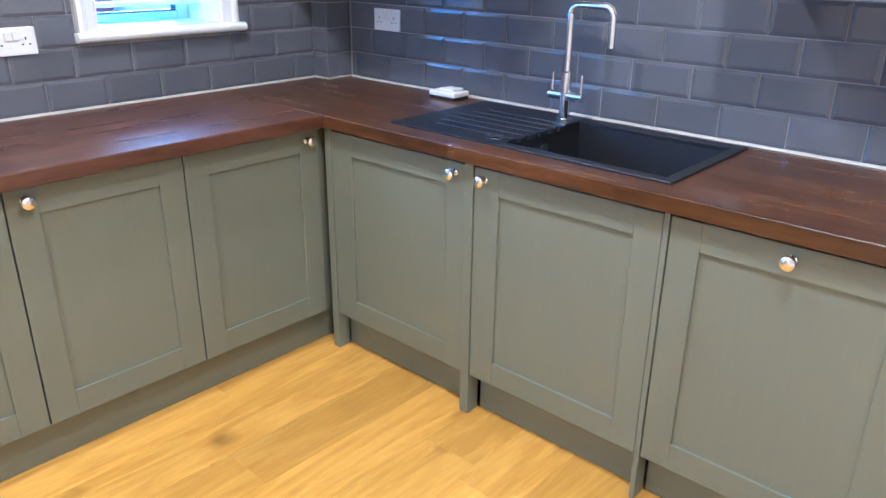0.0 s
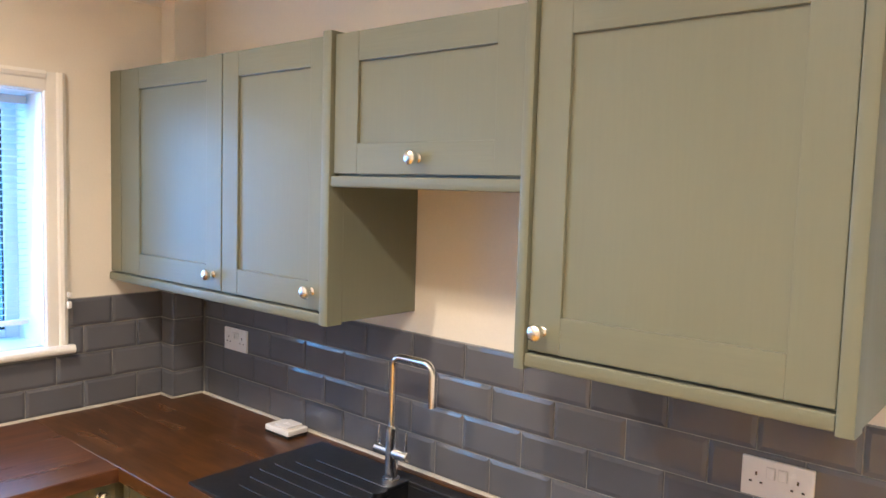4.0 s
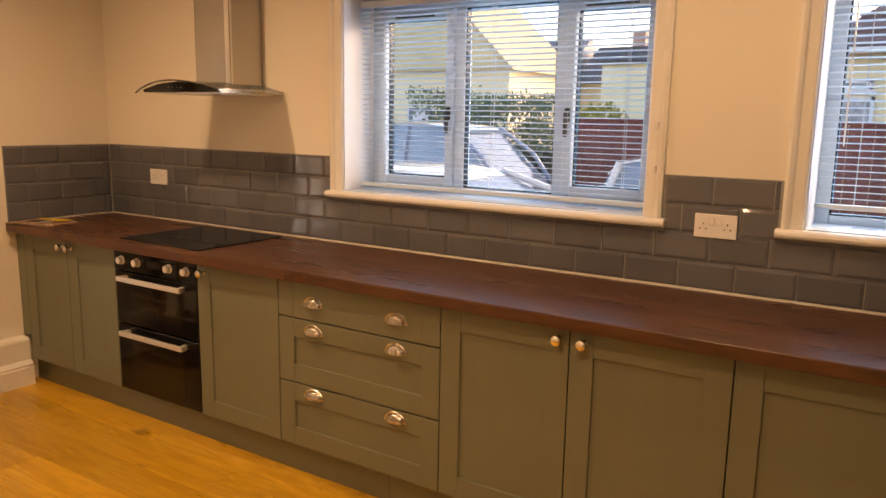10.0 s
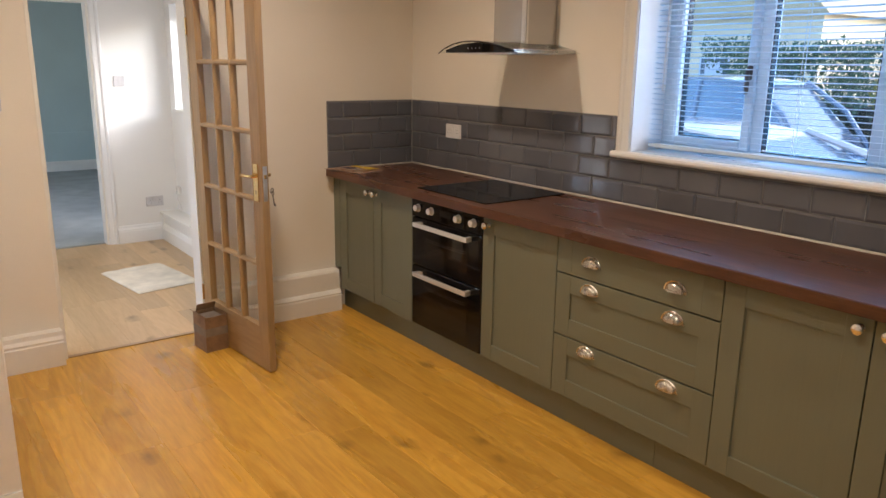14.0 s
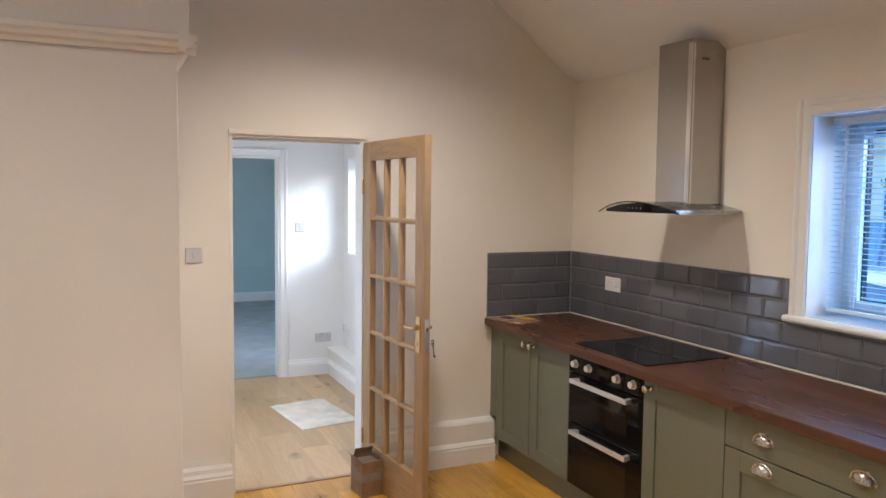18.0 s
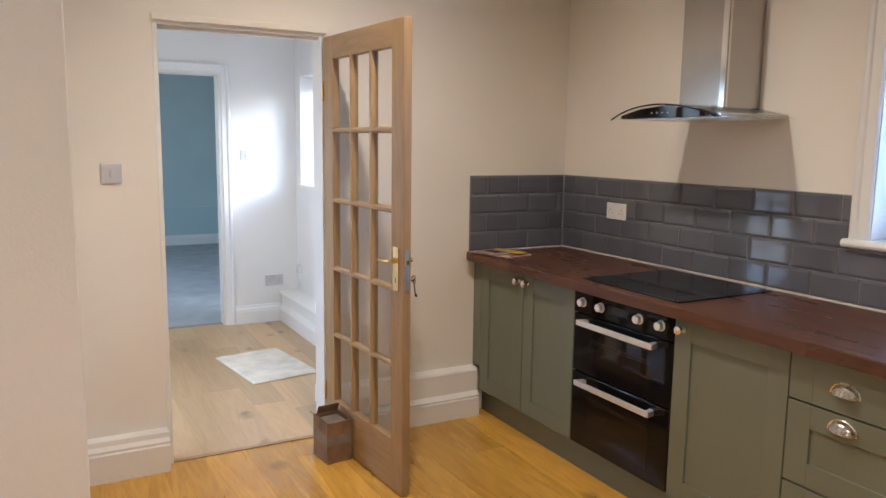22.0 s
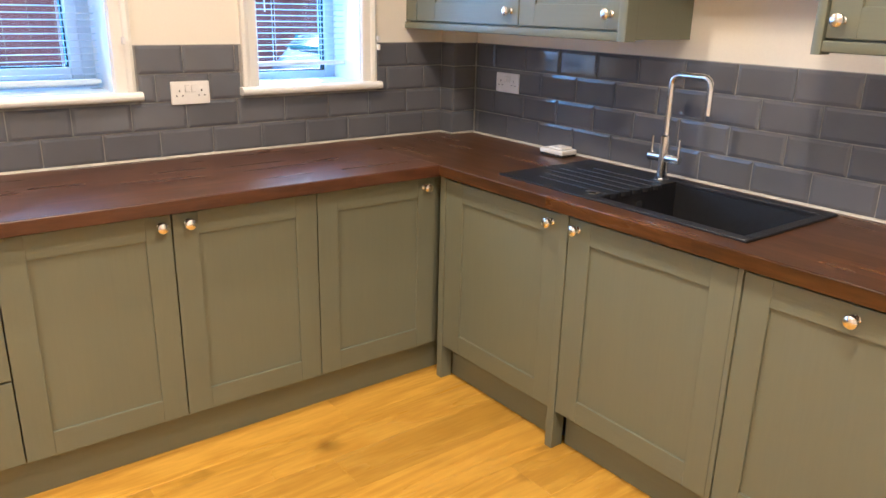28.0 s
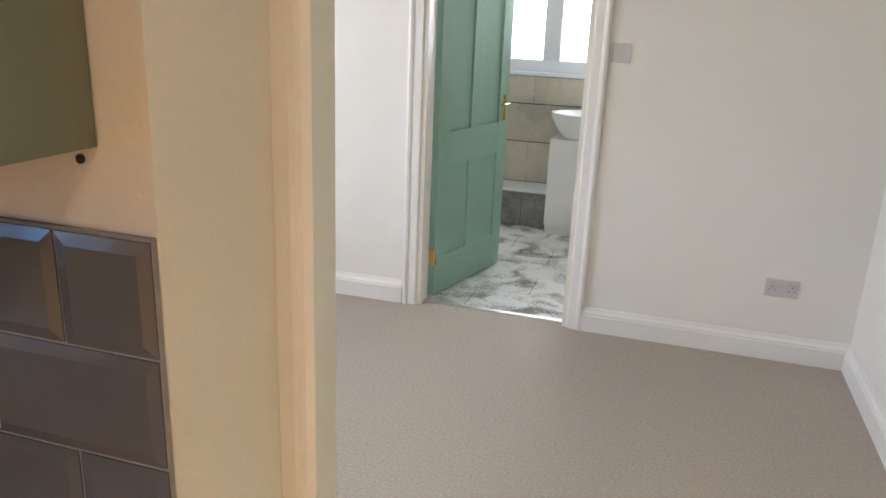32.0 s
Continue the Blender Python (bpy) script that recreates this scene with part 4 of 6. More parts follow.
part("vent_slots", boxes(*[((-2.44 + i * 0.012, -1.4255, 2.36), (-2.434 + i * 0.012, -1.4245, 2.372)) for i in range(4)]), BLACK, h)
bm = prism([(-1.80, 1.606), (-1.28, 1.606), (-1.28, 1.622), (-1.40, 1.648), (-1.54, 1.658), (-1.68, 1.648), (-1.80, 1.622)], "x", -2.545, -2.135)
part("motor_body", bm, HOODSTEEL, h)
bm = prism([(-1.79, 1.607), (-1.29, 1.607), (-1.29, 1.620), (-1.40, 1.644), (-1.54, 1.654), (-1.68, 1.644), (-1.79, 1.620)], "x", -2.134, -2.118)
cp = part("control_panel", bm, BLACKGLASS, h, "glossy black control strip")
for i in range(4):
    part("button", lathe((-2.118, -1.605 + i * 0.03, 1.628), (1, 0, 0), [(0.003, 0), (0.003, 0.0015), (0, 0.0016)], 10), STEEL, cp)
pts = []
n = 20
for i in range(n + 1):
    u = -1 + 2 * i / n
    pts.append((-1.548 + 0.306 * u, 1.662 - 0.056 * u * u))
bm = bmesh.new()
outer = []
for k in range(13):
    v = k / 12
    outer.append([(-2.545 + (0.425 + 0.035 * (1 - ((p[0] + 1.548) / 0.306) ** 2)) * v, p[0], p[1]) for p in pts])
add_ring(bm, outer, caps=False, closed=False)
bmesh.ops.solidify(bm, geom=list(bm.faces), thickness=0.006)
cn_ = part("glass_canopy", bm, GREENGLASS, h, "curved clear-glass canopy with a dark edge", smooth=True)
part("glass_edge", tube([Vector(p) + Vector((0.001, 0, -0.002)) for p in outer[-1]], 0.0034, 6), BLACKGLASS, cn_, "dark polished edge of the glass")
part("grease_filter", box((-2.50, -1.76, 1.601), (-2.17, -1.32, 1.606), 0.001), STEEL, h)

# ---- sockets, switches, small things ----
def plate(name, centre, normal, w, hgt, label, group, rockers, outlets):
    """A white wall plate; normal is one of the axes."""
    cx, cy, cz = centre
    nx, ny = normal
    ux, uy = -ny, nx

    def bx(u0, u1, z0, z1, d0, d1, bev=0.0):
        return box((cx + ux * u0 + nx * d0, cy + uy * u0 + ny * d0, cz + z0), (cx + ux * u1 + nx * d1, cy + uy * u1 + ny * d1, cz + z1), bev)
    o = thing(name, centre, label, "socket" if outlets else "switch", group)
    skin = GREYPLATE if not outlets or "hall" in label or "bedroom" in label else PLASTIC
    part("plate", bx(-w / 2, w / 2, -hgt / 2, hgt / 2, 0.0, 0.009, 0.004), skin, o)
    for u in rockers:
        # thin grey plate draws the shadow line round the rocker
        part("rocker_shade", bx(u - 0.0095, u + 0.0095, 0.0025 if outlets else -0.0165, 0.0285 if outlets else 0.0165, 0.0086, 0.0092), SHADE_GREY, o)
        part("rocker", bx(u - 0.008, u + 0.008, 0.004 if outlets else -0.015, 0.027 if outlets else 0.015, 0.0085, 0.0135, 0.0015), skin, o)
    for u in outlets:
        part("pin_hole", bx(u - 0.002, u + 0.002, 0.004, 0.012, 0.0088, 0.0094), BLACK, o)
        part("pin_hole", bx(u - 0.014, u - 0.008, -0.012, -0.008, 0.0088, 0.0094), BLACK, o)
        part("pin_hole", bx(u + 0.008, u + 0.014, -0.012, -0.008, 0.0088, 0.0094), BLACK, o)
    return o


TW = -2.539
plate("wall_socket", (TW, 0.826, 1.146), (1, 0), 0.147, 0.086, "white double wall socket on grey tiles", "wall sockets", (-0.012, 0.012), (-0.042, 0.042))
plate("wall_socket", (TW, -2.262, 1.148), (1, 0), 0.147, 0.086, "white double wall socket on grey tiles near the hob", "wall sockets", (-0.012, 0.012), (-0.042, 0.042))
plate("wall_socket", (-2.212, 2.149, 1.158), (0, -1), 0.147, 0.086, "white double wall socket in the tiled sink corner", "wall sockets", (-0.012, 0.012), (-0.042, 0.042))
plate("wall_socket", (-0.238, 2.149, 1.163), (0, -1), 0.147, 0.086, "white double wall socket at the end of the sink run", "wall sockets", (-0.012, 0.012), (-0.042, 0.042))
plate("light_switch", (-0.139, Y_SOUTH, 1.346), (0, 1), 0.086, 0.086, "white single light switch beside the hall doorway", "light switches", (0.0,), ())
plate("light_switch", (-1.339, -5.30, 1.376), (0, 1), 0.086, 0.086, "white single light switch in the hall", "light switches", (0.0,), ())
plate("wall_socket", (-1.55, -5.30, 0.345), (0, 1), 0.147, 0.086, "white double wall socket in the hall", "wall sockets", (-0.012, 0.012), (-0.042, 0.042))
plate("light_switch", (0.112, 5.285, 1.37), (0, -1), 0.086, 0.086, "white single light switch beside the bathroom door", "light switches", (0.0,), ())
plate("wall_socket", (0.953, 5.285, 0.356), (0, -1), 0.147, 0.086, "white double wall socket low on the bedroom wall", "wall sockets", (-0.012, 0.012), (-0.042, 0.042))

o = thing("phone_point", (-1.75, -5.20, 0.43), "small white telephone point with a short lead", "socket")
part("case", box((-1.75, -5.235, 0.40), (-1.722, -5.165, 0.47), 0.006), PLASTIC, o)
part("lead", tube([(-1.725, -5.20, 0.40), (-1.72, -5.19, 0.36), (-1.735, -5.17, 0.31), (-1.742, -5.18, 0.262)], 0.003, 6), PLASTIC, o)

o = thing("sponge_box", (-1.80, 2.075, 0.905), "small white plastic box lying on the worktop by the sink", "box")
part("base", boxes(((-1.872, 2.035, 0.905), (-1.748, 2.118, 0.914)), bevel=0.002), DARK, o, "dark underside")
part("case", box((-1.874, 2.033, 0.914), (-1.746, 2.120, 0.934), 0.006), PLASTIC, o)
part("lid", box((-1.835, 2.045, 0.934), (-1.765, 2.110, 0.943), 0.004), PLASTIC, o)

PAPER = material("glossy_brochure_print", (0.78, 0.66, 0.52), rough=0.25, var=0.2, scale=26, bump=0.0, tone=(0.42, 0.15, 0.05))
BRO_DARK = material("dark_print", (0.10, 0.05, 0.06), rough=0.25, var=0.2, scale=60, bump=0.0)
BRO_PALE = material("pale_print", (0.62, 0.60, 0.60), rough=0.25, var=0.2, scale=60, bump=0.0)
YELLOW = material("yellow_print", (0.80, 0.55, 0.06), rough=0.25, var=0.1, scale=30, bump=0.0)
o = thing("brochure", (-2.04, -2.62, 0.905), "folded glossy brochure with yellow print lying on the worktop", "brochure")
bm = bmesh.new()
rows_ = []
for i in range(9):
    u = i / 8
    rows_.append([(-1.845 - 0.245 * u - (0.105 - 0.040 * u) * v, -2.665 - 0.05 * u + 0.205 * v, 0.910 + 0.010 * (1 - u) ** 2 * (1 - v) + 0.005 * math.sin(3.1 * v + 2 * u) * (0.4 + u)) for v in (0, 0.25, 0.5, 0.75, 1.0)])
add_ring(bm, rows_, caps=False, closed=False)
bmesh.ops.solidify(bm, geom=list(bm.faces), thickness=0.0015)
part("cover", bm, PAPER, o)
part("inner_leaf", prism([(-1.93, -2.66), (-2.10, -2.70), (-2.17, -2.50), (-1.98, -2.45)], "z", 0.9055, 0.907), PAPER, o)
part("yellow_band", prism([(-2.055, -2.700), (-2.090, -2.712), (-2.155, -2.512), (-2.075, -2.490)], "z", 0.9165, 0.9175), YELLOW, o, "yellow printed band")
part("printed_picture", prism([(-1.955, -2.655), (-2.020, -2.670), (-2.050, -2.590), (-1.990, -2.575)], "z", 0.9168, 0.9176), BRO_DARK, o, "dark printed picture")
part("printed_picture", prism([(-1.985, -2.560), (-2.030, -2.570), (-2.045, -2.525), (-2.005, -2.515)], "z", 0.9168, 0.9176), BRO_PALE, o, "pale printed picture")

o = thing("window_latch", (-2.545, 1.655, 1.31), "small white cord cleat on the window surround", "latch")
part("cleat", box((-2.522, 1.648, 1.33), (-2.508, 1.662, 1.35), 0.004), PLASTIC, o)
part("cleat", box((-2.522, 1.648, 1.29), (-2.508, 1.662, 1.315), 0.004), PLASTIC, o)
o = thing("cord_cleat", (-2.522, 0.600, 1.43), "small white blind cord cleats on the wide window surround", "latch")
part("cleat", box((-2.524, 0.592, 1.485), (-2.508, 0.606, 1.510), 0.004), PLASTIC, o)
part("cleat", box((-2.524, 0.592, 1.325), (-2.508, 0.606, 1.350), 0.004), PLASTIC, o)
o = thing("wall_screw", (-0.03, 2.158, 1.39), "small dark screw standing in the painted wall", "screw")
part("head", lathe((-0.055, 2.160, 1.377), (0, -1, 0), [(0.004, 0), (0.004, 0.002), (0, 0.003)], 10), DARK, o)

# ---- doorways, doors, skirting ----
def architrave(parent, axis_y, sign, x0, x1, ztop, w=0.07, mat=None):
    """A moulded surround on a wall face at y, standing out along sign."""
    prof = [(0.0, 0.0), (w, 0.0), (w, 0.020), (w - 0.012, 0.026), (w - 0.024, 0.022), (w - 0.03, 0.015), (0.012, 0.014), (0.004, 0.012), (0.0, 0.006)]
    for xe, d in ((x0, -1), (x1, 1)):
        part("architrave", prism([(xe + d * u, axis_y + sign * (dd + 0.001)) for u, dd in prof], "z", 0.0, ztop + w - 0.003), mat or TRIM, parent)
    part("architrave", prism([(axis_y + sign * (dd + 0.002), ztop + u) for u, dd in prof], "x", x0 - 0.003, x1 + 0.003), mat or TRIM, parent)


def skirting(name, pts_axis, c, sign, a, b, hgt, label, depth=0.03):
    """A moulded skirting board; pts_axis 'y' stands on a wall at y = c and runs along x."""
    prof = [(0, 0), (depth, 0), (depth, hgt * 0.68), (depth - 0.004, hgt * 0.72), (depth - 0.003, hgt * 0.78), (depth - 0.014, hgt * 0.88), (depth - 0.018, hgt), (0, hgt)]
    pts = [(c + sign * d, z) for d, z in prof]
    return solid(name, prism(pts, "x" if pts_axis == "y" else "y", a, b), TRIM_W if "bed" in name or "hall" in name else TRIM, label, "skirting")


bm = prism([(Y_SOUTH, 0), (-2.642, 0), (-2.642, 0.10), (-2.646, 0.108), (-2.644, 0.116), (-2.660, 0.132), (-2.668, 0.138), (-2.668, 0.250), (-2.676, 0.262), (Y_SOUTH, 0.266)], "x", -1.945, -1.105)
solid("baseboard_south", bm, TRIM, "tall white boxed skirting with a moulded foot", "skirting")
skirting("baseboard_south_east", "y", Y_SOUTH, 1, -0.322, 0.068, 0.183, "white moulded skirting board beside the doorway", 0.08)
skirting("baseboard_partition", "y", -1.153, 1, 0.072, 1.5, 0.17, "white moulded skirting board")
skirting("baseboard_hall_far", "y", -5.30, 1, -1.60, -1.222, 0.15, "white moulded skirting board in the hall")
skirting("baseboard_bed_a", "y", 5.285, -1, 0.055, 1.284, 0.125, "white moulded skirting board in the bedroom", 0.022)
skirting("baseboard_bed_b", "y", 5.285, -1, -2.549, -0.915, 0.125, "white moulded skirting board in the bedroom", 0.022)
skirting("baseboard_bed_c", "x", 1.285, -1, 2.43, 5.262, 0.125, "white moulded skirting board in the bedroom", 0.022)
skirting("baseboard_far_room", "y", -10.30, 1, -2.59, 1.19, 0.14, "white skirting board in the far room")
solid("dado_far_room", box((-2.59, -10.30, 0.50), (1.19, -10.28, 0.54)), TEAL, "painted dado strip in the far room", "trim")
# boxed ledges in the hall
bm = box((-1.75, -5.299, 0.0), (-1.612, -4.235, 0.228), 0.003)
add_box(bm, (-1.75, -5.299, 0.228), (-1.585, -4.215, 0.250), 0.004)
add_prism(bm, [(-1.612, 0), (-1.588, 0), (-1.588, 0.10), (-1.597, 0.125), (-1.605, 0.14), (-1.612, 0.14)], "y", -5.298, -4.235)
solid("boxing_hall", bm, TRIM, "white boxed-in pipe ledge along the hall wall", "boxing")
bm = box((-1.749, -3.235, 0.0), (-1.24, -2.87, 0.205), 0.003)
add_box(bm, (-1.749, -3.25, 0.205), (-1.224, -2.865, 0.225), 0.004)
add_box(bm, (-1.749, -3.262, 0.0), (-1.207, -2.864, 0.10), 0.006)
solid("boxing_hall_near", bm, TRIM, "white boxed-in ledge beside the hall doorway", "boxing")
# picture rail on the chimney breast
prof = [(0, 2.128), (0.018, 2.128), (0.024, 2.140), (0.040, 2.146), (0.044, 2.158), (0.057, 2.166), (0.057, 2.180), (0.046, 2.186), (0, 2.186)]
solid("picture_rail", prism([(-1.153 + d, z) for d, z in prof], "x", 0.0135, 1.5), WALL, "cream painted moulded picture rail", "trim")
solid("picture_rail_side", prism([(0.07 - d, z) for d, z in prof], "y", -2.72, -1.0965), WALL, "cream painted moulded picture rail", "trim")

# hall doorway lining and threshold
d = thing("door_frame_hall", (-0.71, -2.80, 0), "white painted lining of the hall doorway", "door frame", kind="structure")
part("lining", box((-0.345, -2.862, 0.0), (-0.325, -2.733, 1.985), 0.002), TRIM, d)
part("lining", box((-1.100, -2.862, 0.0), (-1.080, -2.733, 1.985), 0.002), TRIM, d)
part("lining", box((-1.100, -2.862, 1.985), (-0.325, -2.733, 2.003), 0.002), TRIM, d)
part("stop", box((-1.080, -2.815, 1.972), (-0.345, -2.780, 1.985), 0.002), TRIM, d)
part("head_moulding", box((-1.105, -2.732, 1.998), (-0.322, -2.716, 2.026), 0.004), WALL, d)
part("strike_plate", box((-0.3465, -2.79, 0.93), (-0.345, -2.765, 1.05)), STEEL, d)
solid("threshold_strip", box((-1.079, -2.772, 0.0005), (-0.346, -2.742, 0.006), 0.002), material("oak_threshold", (0.36, 0.24, 0.13), rough=0.4, var=0.1), "narrow oak threshold strip between kitchen and hall", "threshold")

# glazed pine door
L_, T_, H_ = 0.765, 0.019, 1.972
dr_ang = math.degrees(math.atan2(0.765, -0.062))
door = thing("door_1", (-1.100, -2.712, 0.006), "open pine door with fifteen clear glass panes", "door", kind="structure", rz=dr_ang)
pb = lambda a, b, bev=0.003: box(a, b, bev)
S_, B_, Tp = 0.098, 0.225, 0.105
part("stile", pb((0, -T_, 0), (S_, T_, H_)), PINE, door, local=True)
part("stile", pb((L_ - S_, -T_, 0), (L_, T_, H_)), PINE, door, local=True)
part("rail", pb((S_, -T_ + 0.0005, 0), (L_ - S_, T_ - 0.0005, B_)), PINE_H, door, "pine bottom rail", local=True)
part("rail", pb((S_, -T_ + 0.0005, H_ - Tp), (L_ - S_, T_ - 0.0005, H_)), PINE_H, door, "pine top rail", local=True)
gw, gh = L_ - 2 * S_, H_ - Tp - B_
nb = 0.013


def bar(lo, hi, fixed, vertical):
    """A moulded glazing bar."""
    pr = [(-nb, -0.005), (-nb, 0.005), (-0.006, T_ - 0.001), (0.006, T_ - 0.001), (nb, 0.005), (nb, -0.005), (0.006, -T_ + 0.001), (-0.006, -T_ + 0.001)]
    if vertical:
        return prism([(fixed + u, v) for u, v in pr], "z", lo, hi)
    return prism([(v, fixed + u) for u, v in pr], "x", lo, hi)


for i in (1, 2):
    part("glazing_bar", bar(B_, H_ - Tp, S_ + gw * i / 3, True), PINE, door, local=True)
for j in range(1, 5):
    for i in range(3):
        part("glazing_bar", bar(S_ + gw * i / 3 + (0.006 if i else 0), S_ + gw * (i + 1) / 3 - (0.006 if i < 2 else 0), B_ + gh * j / 5, False), PINE_H, door, local=True)
for i in range(3):
    for j in range(5):
        p = part("pane", box((S_ + gw * i / 3 + 0.004, -0.002, B_ + gh * j / 5 + 0.004), (S_ + gw * (i + 1) / 3 - 0.004, 0.002, B_ + gh * (j + 1) / 5 - 0.004)), GLASS, door, local=True)
        p.visible_shadow = False
for sgn in (1, -1):
    hp = part("handle_plate", box((L_ - 0.074, sgn * T_, 0.880), (L_ - 0.028, sgn * (T_ + 0.006), 1.064), 0.002), BRASS, door, "polished brass lever plate", local=True)
    part("lever", add_tube(lathe((L_ - 0.05, sgn * (T_ + 0.005), 1.005), (0, sgn, 0), [(0.009, 0), (0.009, 0.03), (0.0, 0.031)], 12), [(L_ - 0.05, sgn * (T_ + 0.032), 1.005), (L_ - 0.09, sgn * (T_ + 0.036), 1.004), (L_ - 0.15, sgn * (T_ + 0.030), 1.000)], 0.0075, 10), BRASS, hp, local=True, smooth=True)
    part("keyhole", box((L_ - 0.053, sgn * (T_ + 0.0058), 0.915), (L_ - 0.048, sgn * (T_ + 0.0066), 0.935)), BLACK, hp, local=True)
ep_ = part("lock_faceplate", box((L_ - 0.0005, -0.011, 0.885), (L_ + 0.0015, 0.011, 1.055), 0.0005), STEEL, door, "steel mortice-lock faceplate", local=True)
part("latch_bolt", box((L_ + 0.001, -0.006, 0.995), (L_ + 0.009, 0.006, 1.015), 0.002), BRASS, ep_, local=True)
KEYM = material("worn_dark_steel", (0.22, 0.20, 0.18), rough=0.38, metal=0.9, var=0.1, scale=60, bump=0.0)
ky = part("key", tube([(L_ - 0.05, T_ + 0.006, 0.925), (L_ - 0.05, T_ + 0.035, 0.925)], 0.0028, 8), STEEL, door, "steel key in the lock with a spare hanging", local=True)
part("key_bow", tube([(L_ - 0.05 + 0.013 * math.cos(a * 0.6283), T_ + 0.042 + 0.004 * math.sin(a * 0.6283), 0.925 + 0.012 * math.sin(a * 0.6283)) for a in range(11)], 0.0026, 6), KEYM, ky, local=True)
sp_ = tube([(L_ - 0.05, T_ + 0.045, 0.903), (L_ - 0.046, T_ + 0.047, 0.880), (L_ - 0.040, T_ + 0.047, 0.850)], 0.0030, 6)
add_tube(sp_, [(L_ - 0.05 + 0.010 * math.cos(a * 0.6283), T_ + 0.046, 0.913 + 0.010 * math.sin(a * 0.6283)) for a in range(11)], 0.0024, 6)
add_box(sp_, (L_ - 0.041, T_ + 0.0455, 0.850), (L_ - 0.028, T_ + 0.0485, 0.862))
part("spare_key", sp_, KEYM, ky, "worn dark spare key hanging on the ring", local=True)
for zz in (0.25, 1.72):
    part("hinge", lathe((0.004, -T_ - 0.004, zz - 0.045), (0, 0, 1), [(0.006, 0), (0.006, 0.09), (0, 0.091)], 10), BRASS, door, local=True)

# cardboard box used as a door stop
o = thing("cardboard_box", (-1.03, -2.48, 0), "small worn open cardboard box with parcel tape, wedged against the door", "box", rz=6)
tk = 0.004
hw, hd, hh = 0.064, 0.075, 0.205
part("side", box((-hw, -hd, 0), (-hw + tk, hd, hh)), CARD, o, local=True)
part("side", box((hw - tk, -hd, 0), (hw, hd, hh)), CARD, o, local=True)
part("side", box((-hw + tk, -hd, 0), (hw - tk, -hd + tk, hh - 0.004)), CARD, o, local=True)
part("side", box((-hw + tk, hd - tk, 0), (hw - tk, hd, hh - 0.006)), CARD, o, local=True)
part("base", box((-hw + tk, -hd + tk, 0), (hw - tk, hd - tk, tk)), CARD, o, local=True)
flap = bmesh.new()
add_prism(flap, [(-hd + 0.01, hh), (-hd + 0.013, hh), (-hd + 0.034, hh + 0.040), (-hd + 0.031, hh + 0.041)], "x", -hw + 0.006, hw - 0.012)
part("flap", flap, CARD, o, "bent top flap", local=True)
flap = bmesh.new()
add_prism(flap, [(hw - 0.004, hh - 0.002), (hw - 0.001, hh - 0.002), (hw + 0.022, hh + 0.016), (hw + 0.021, hh + 0.019)], "y", -hd + 0.012, hd - 0.02)
part("flap", flap, CARD, o, "bent top flap", local=True)
bm = box((-hw + 0.008, -hd + 0.01, 0.15), (hw - 0.012, hd - 0.012, 0.185), 0.004)
part("contents", bm, TAPE, o, "taped parcel inside the box", local=True)
part("tape", boxes(((-hw - 0.0006, -hd - 0.0006, 0.09), (hw + 0.0006, hd + 0.0006, 0.135))), TAPE, o, "band of brown parcel tape", local=True)

# rug in the hall
o = thing("rug", (-1.14, -4.07, 0), "small cream rectangular rug on the hall floor", "rug", rz=8)
bm = bmesh.new()
nx_, ny_ = 24, 34
rug_pt = lambda i, j, z: (-0.225 + 0.45 * i / nx_ + 0.004 * noise.noise((j * 0.9, i * 0.3, 7.0)), -0.34 + 0.68 * j / ny_ + 0.004 * noise.noise((i * 0.9, j * 0.3, 3.0)), z + 0.003 * noise.noise((i * 0.4, j * 0.4, 2.0)))
rim_ = lambda i, j: 0.006 if i in (0, nx_) or j in (0, ny_) else 0.014
top_ = [[bm.verts.new(rug_pt(i, j, rim_(i, j))) for i in range(nx_ + 1)] for j in range(ny_ + 1)]
for j in range(ny_):
    for i in range(nx_):
        bm.faces.new((top_[j][i], top_[j][i + 1], top_[j + 1][i + 1], top_[j + 1][i]))
low_ = bmesh.ops.extrude_face_region(bm, geom=list(bm.faces))
for v in low_["geom"]:
    if isinstance(v, bmesh.types.BMVert):
        v.co.z = 0.0015
part("mat", bm, RUG, o, local=True)

# room door at the hall's far end
d = thing("door_frame_far", (-0.755, -5.36, 0), "white painted surround of the far doorway", "door frame", kind="structure")
architrave(d, -5.30, 1, -1.15, -0.36, 2.005, 0.07, TRIM_W)
part("lining", box((-1.152, -5.422, 0), (-1.132, -5.298, 2.005), 0.002), TRIM, d)
part("lining", box((-0.378, -5.422, 0), (-0.358, -5.298, 2.005), 0.002), TRIM, d)
part("lining", box((-1.132, -5.422, 1.987), (-0.378, -5.298, 2.006), 0.002), TRIM, d)

# hall window
w = thing("window_3", (-1.9, -4.73, 1.14), "white plastic hall window in a deep reveal", "window", kind="structure")
for a, b in (((-1.99, -5.165, 1.14), (-1.93, -5.11, 2.0)), ((-1.99, -4.355, 1.14), (-1.93, -4.30, 2.0)), ((-1.99, -5.11, 1.14), (-1.93, -4.355, 1.195)), ((-1.99, -5.11, 1.945), (-1.93, -4.355, 2.0))):
    part("window_frame", box(a, b, 0.005), UPVC, w)
for a, b in ((-5.11, -4.355),):
    p = part("pane", box((-1.968, a, 1.195), (-1.962, b, 1.945)), GLASS, w)
    p.visible_shadow = False
part("window_sill", box((-1.93, -5.19, 1.120), (-1.72, -4.28, 1.147), 0.005), TRIM, w)
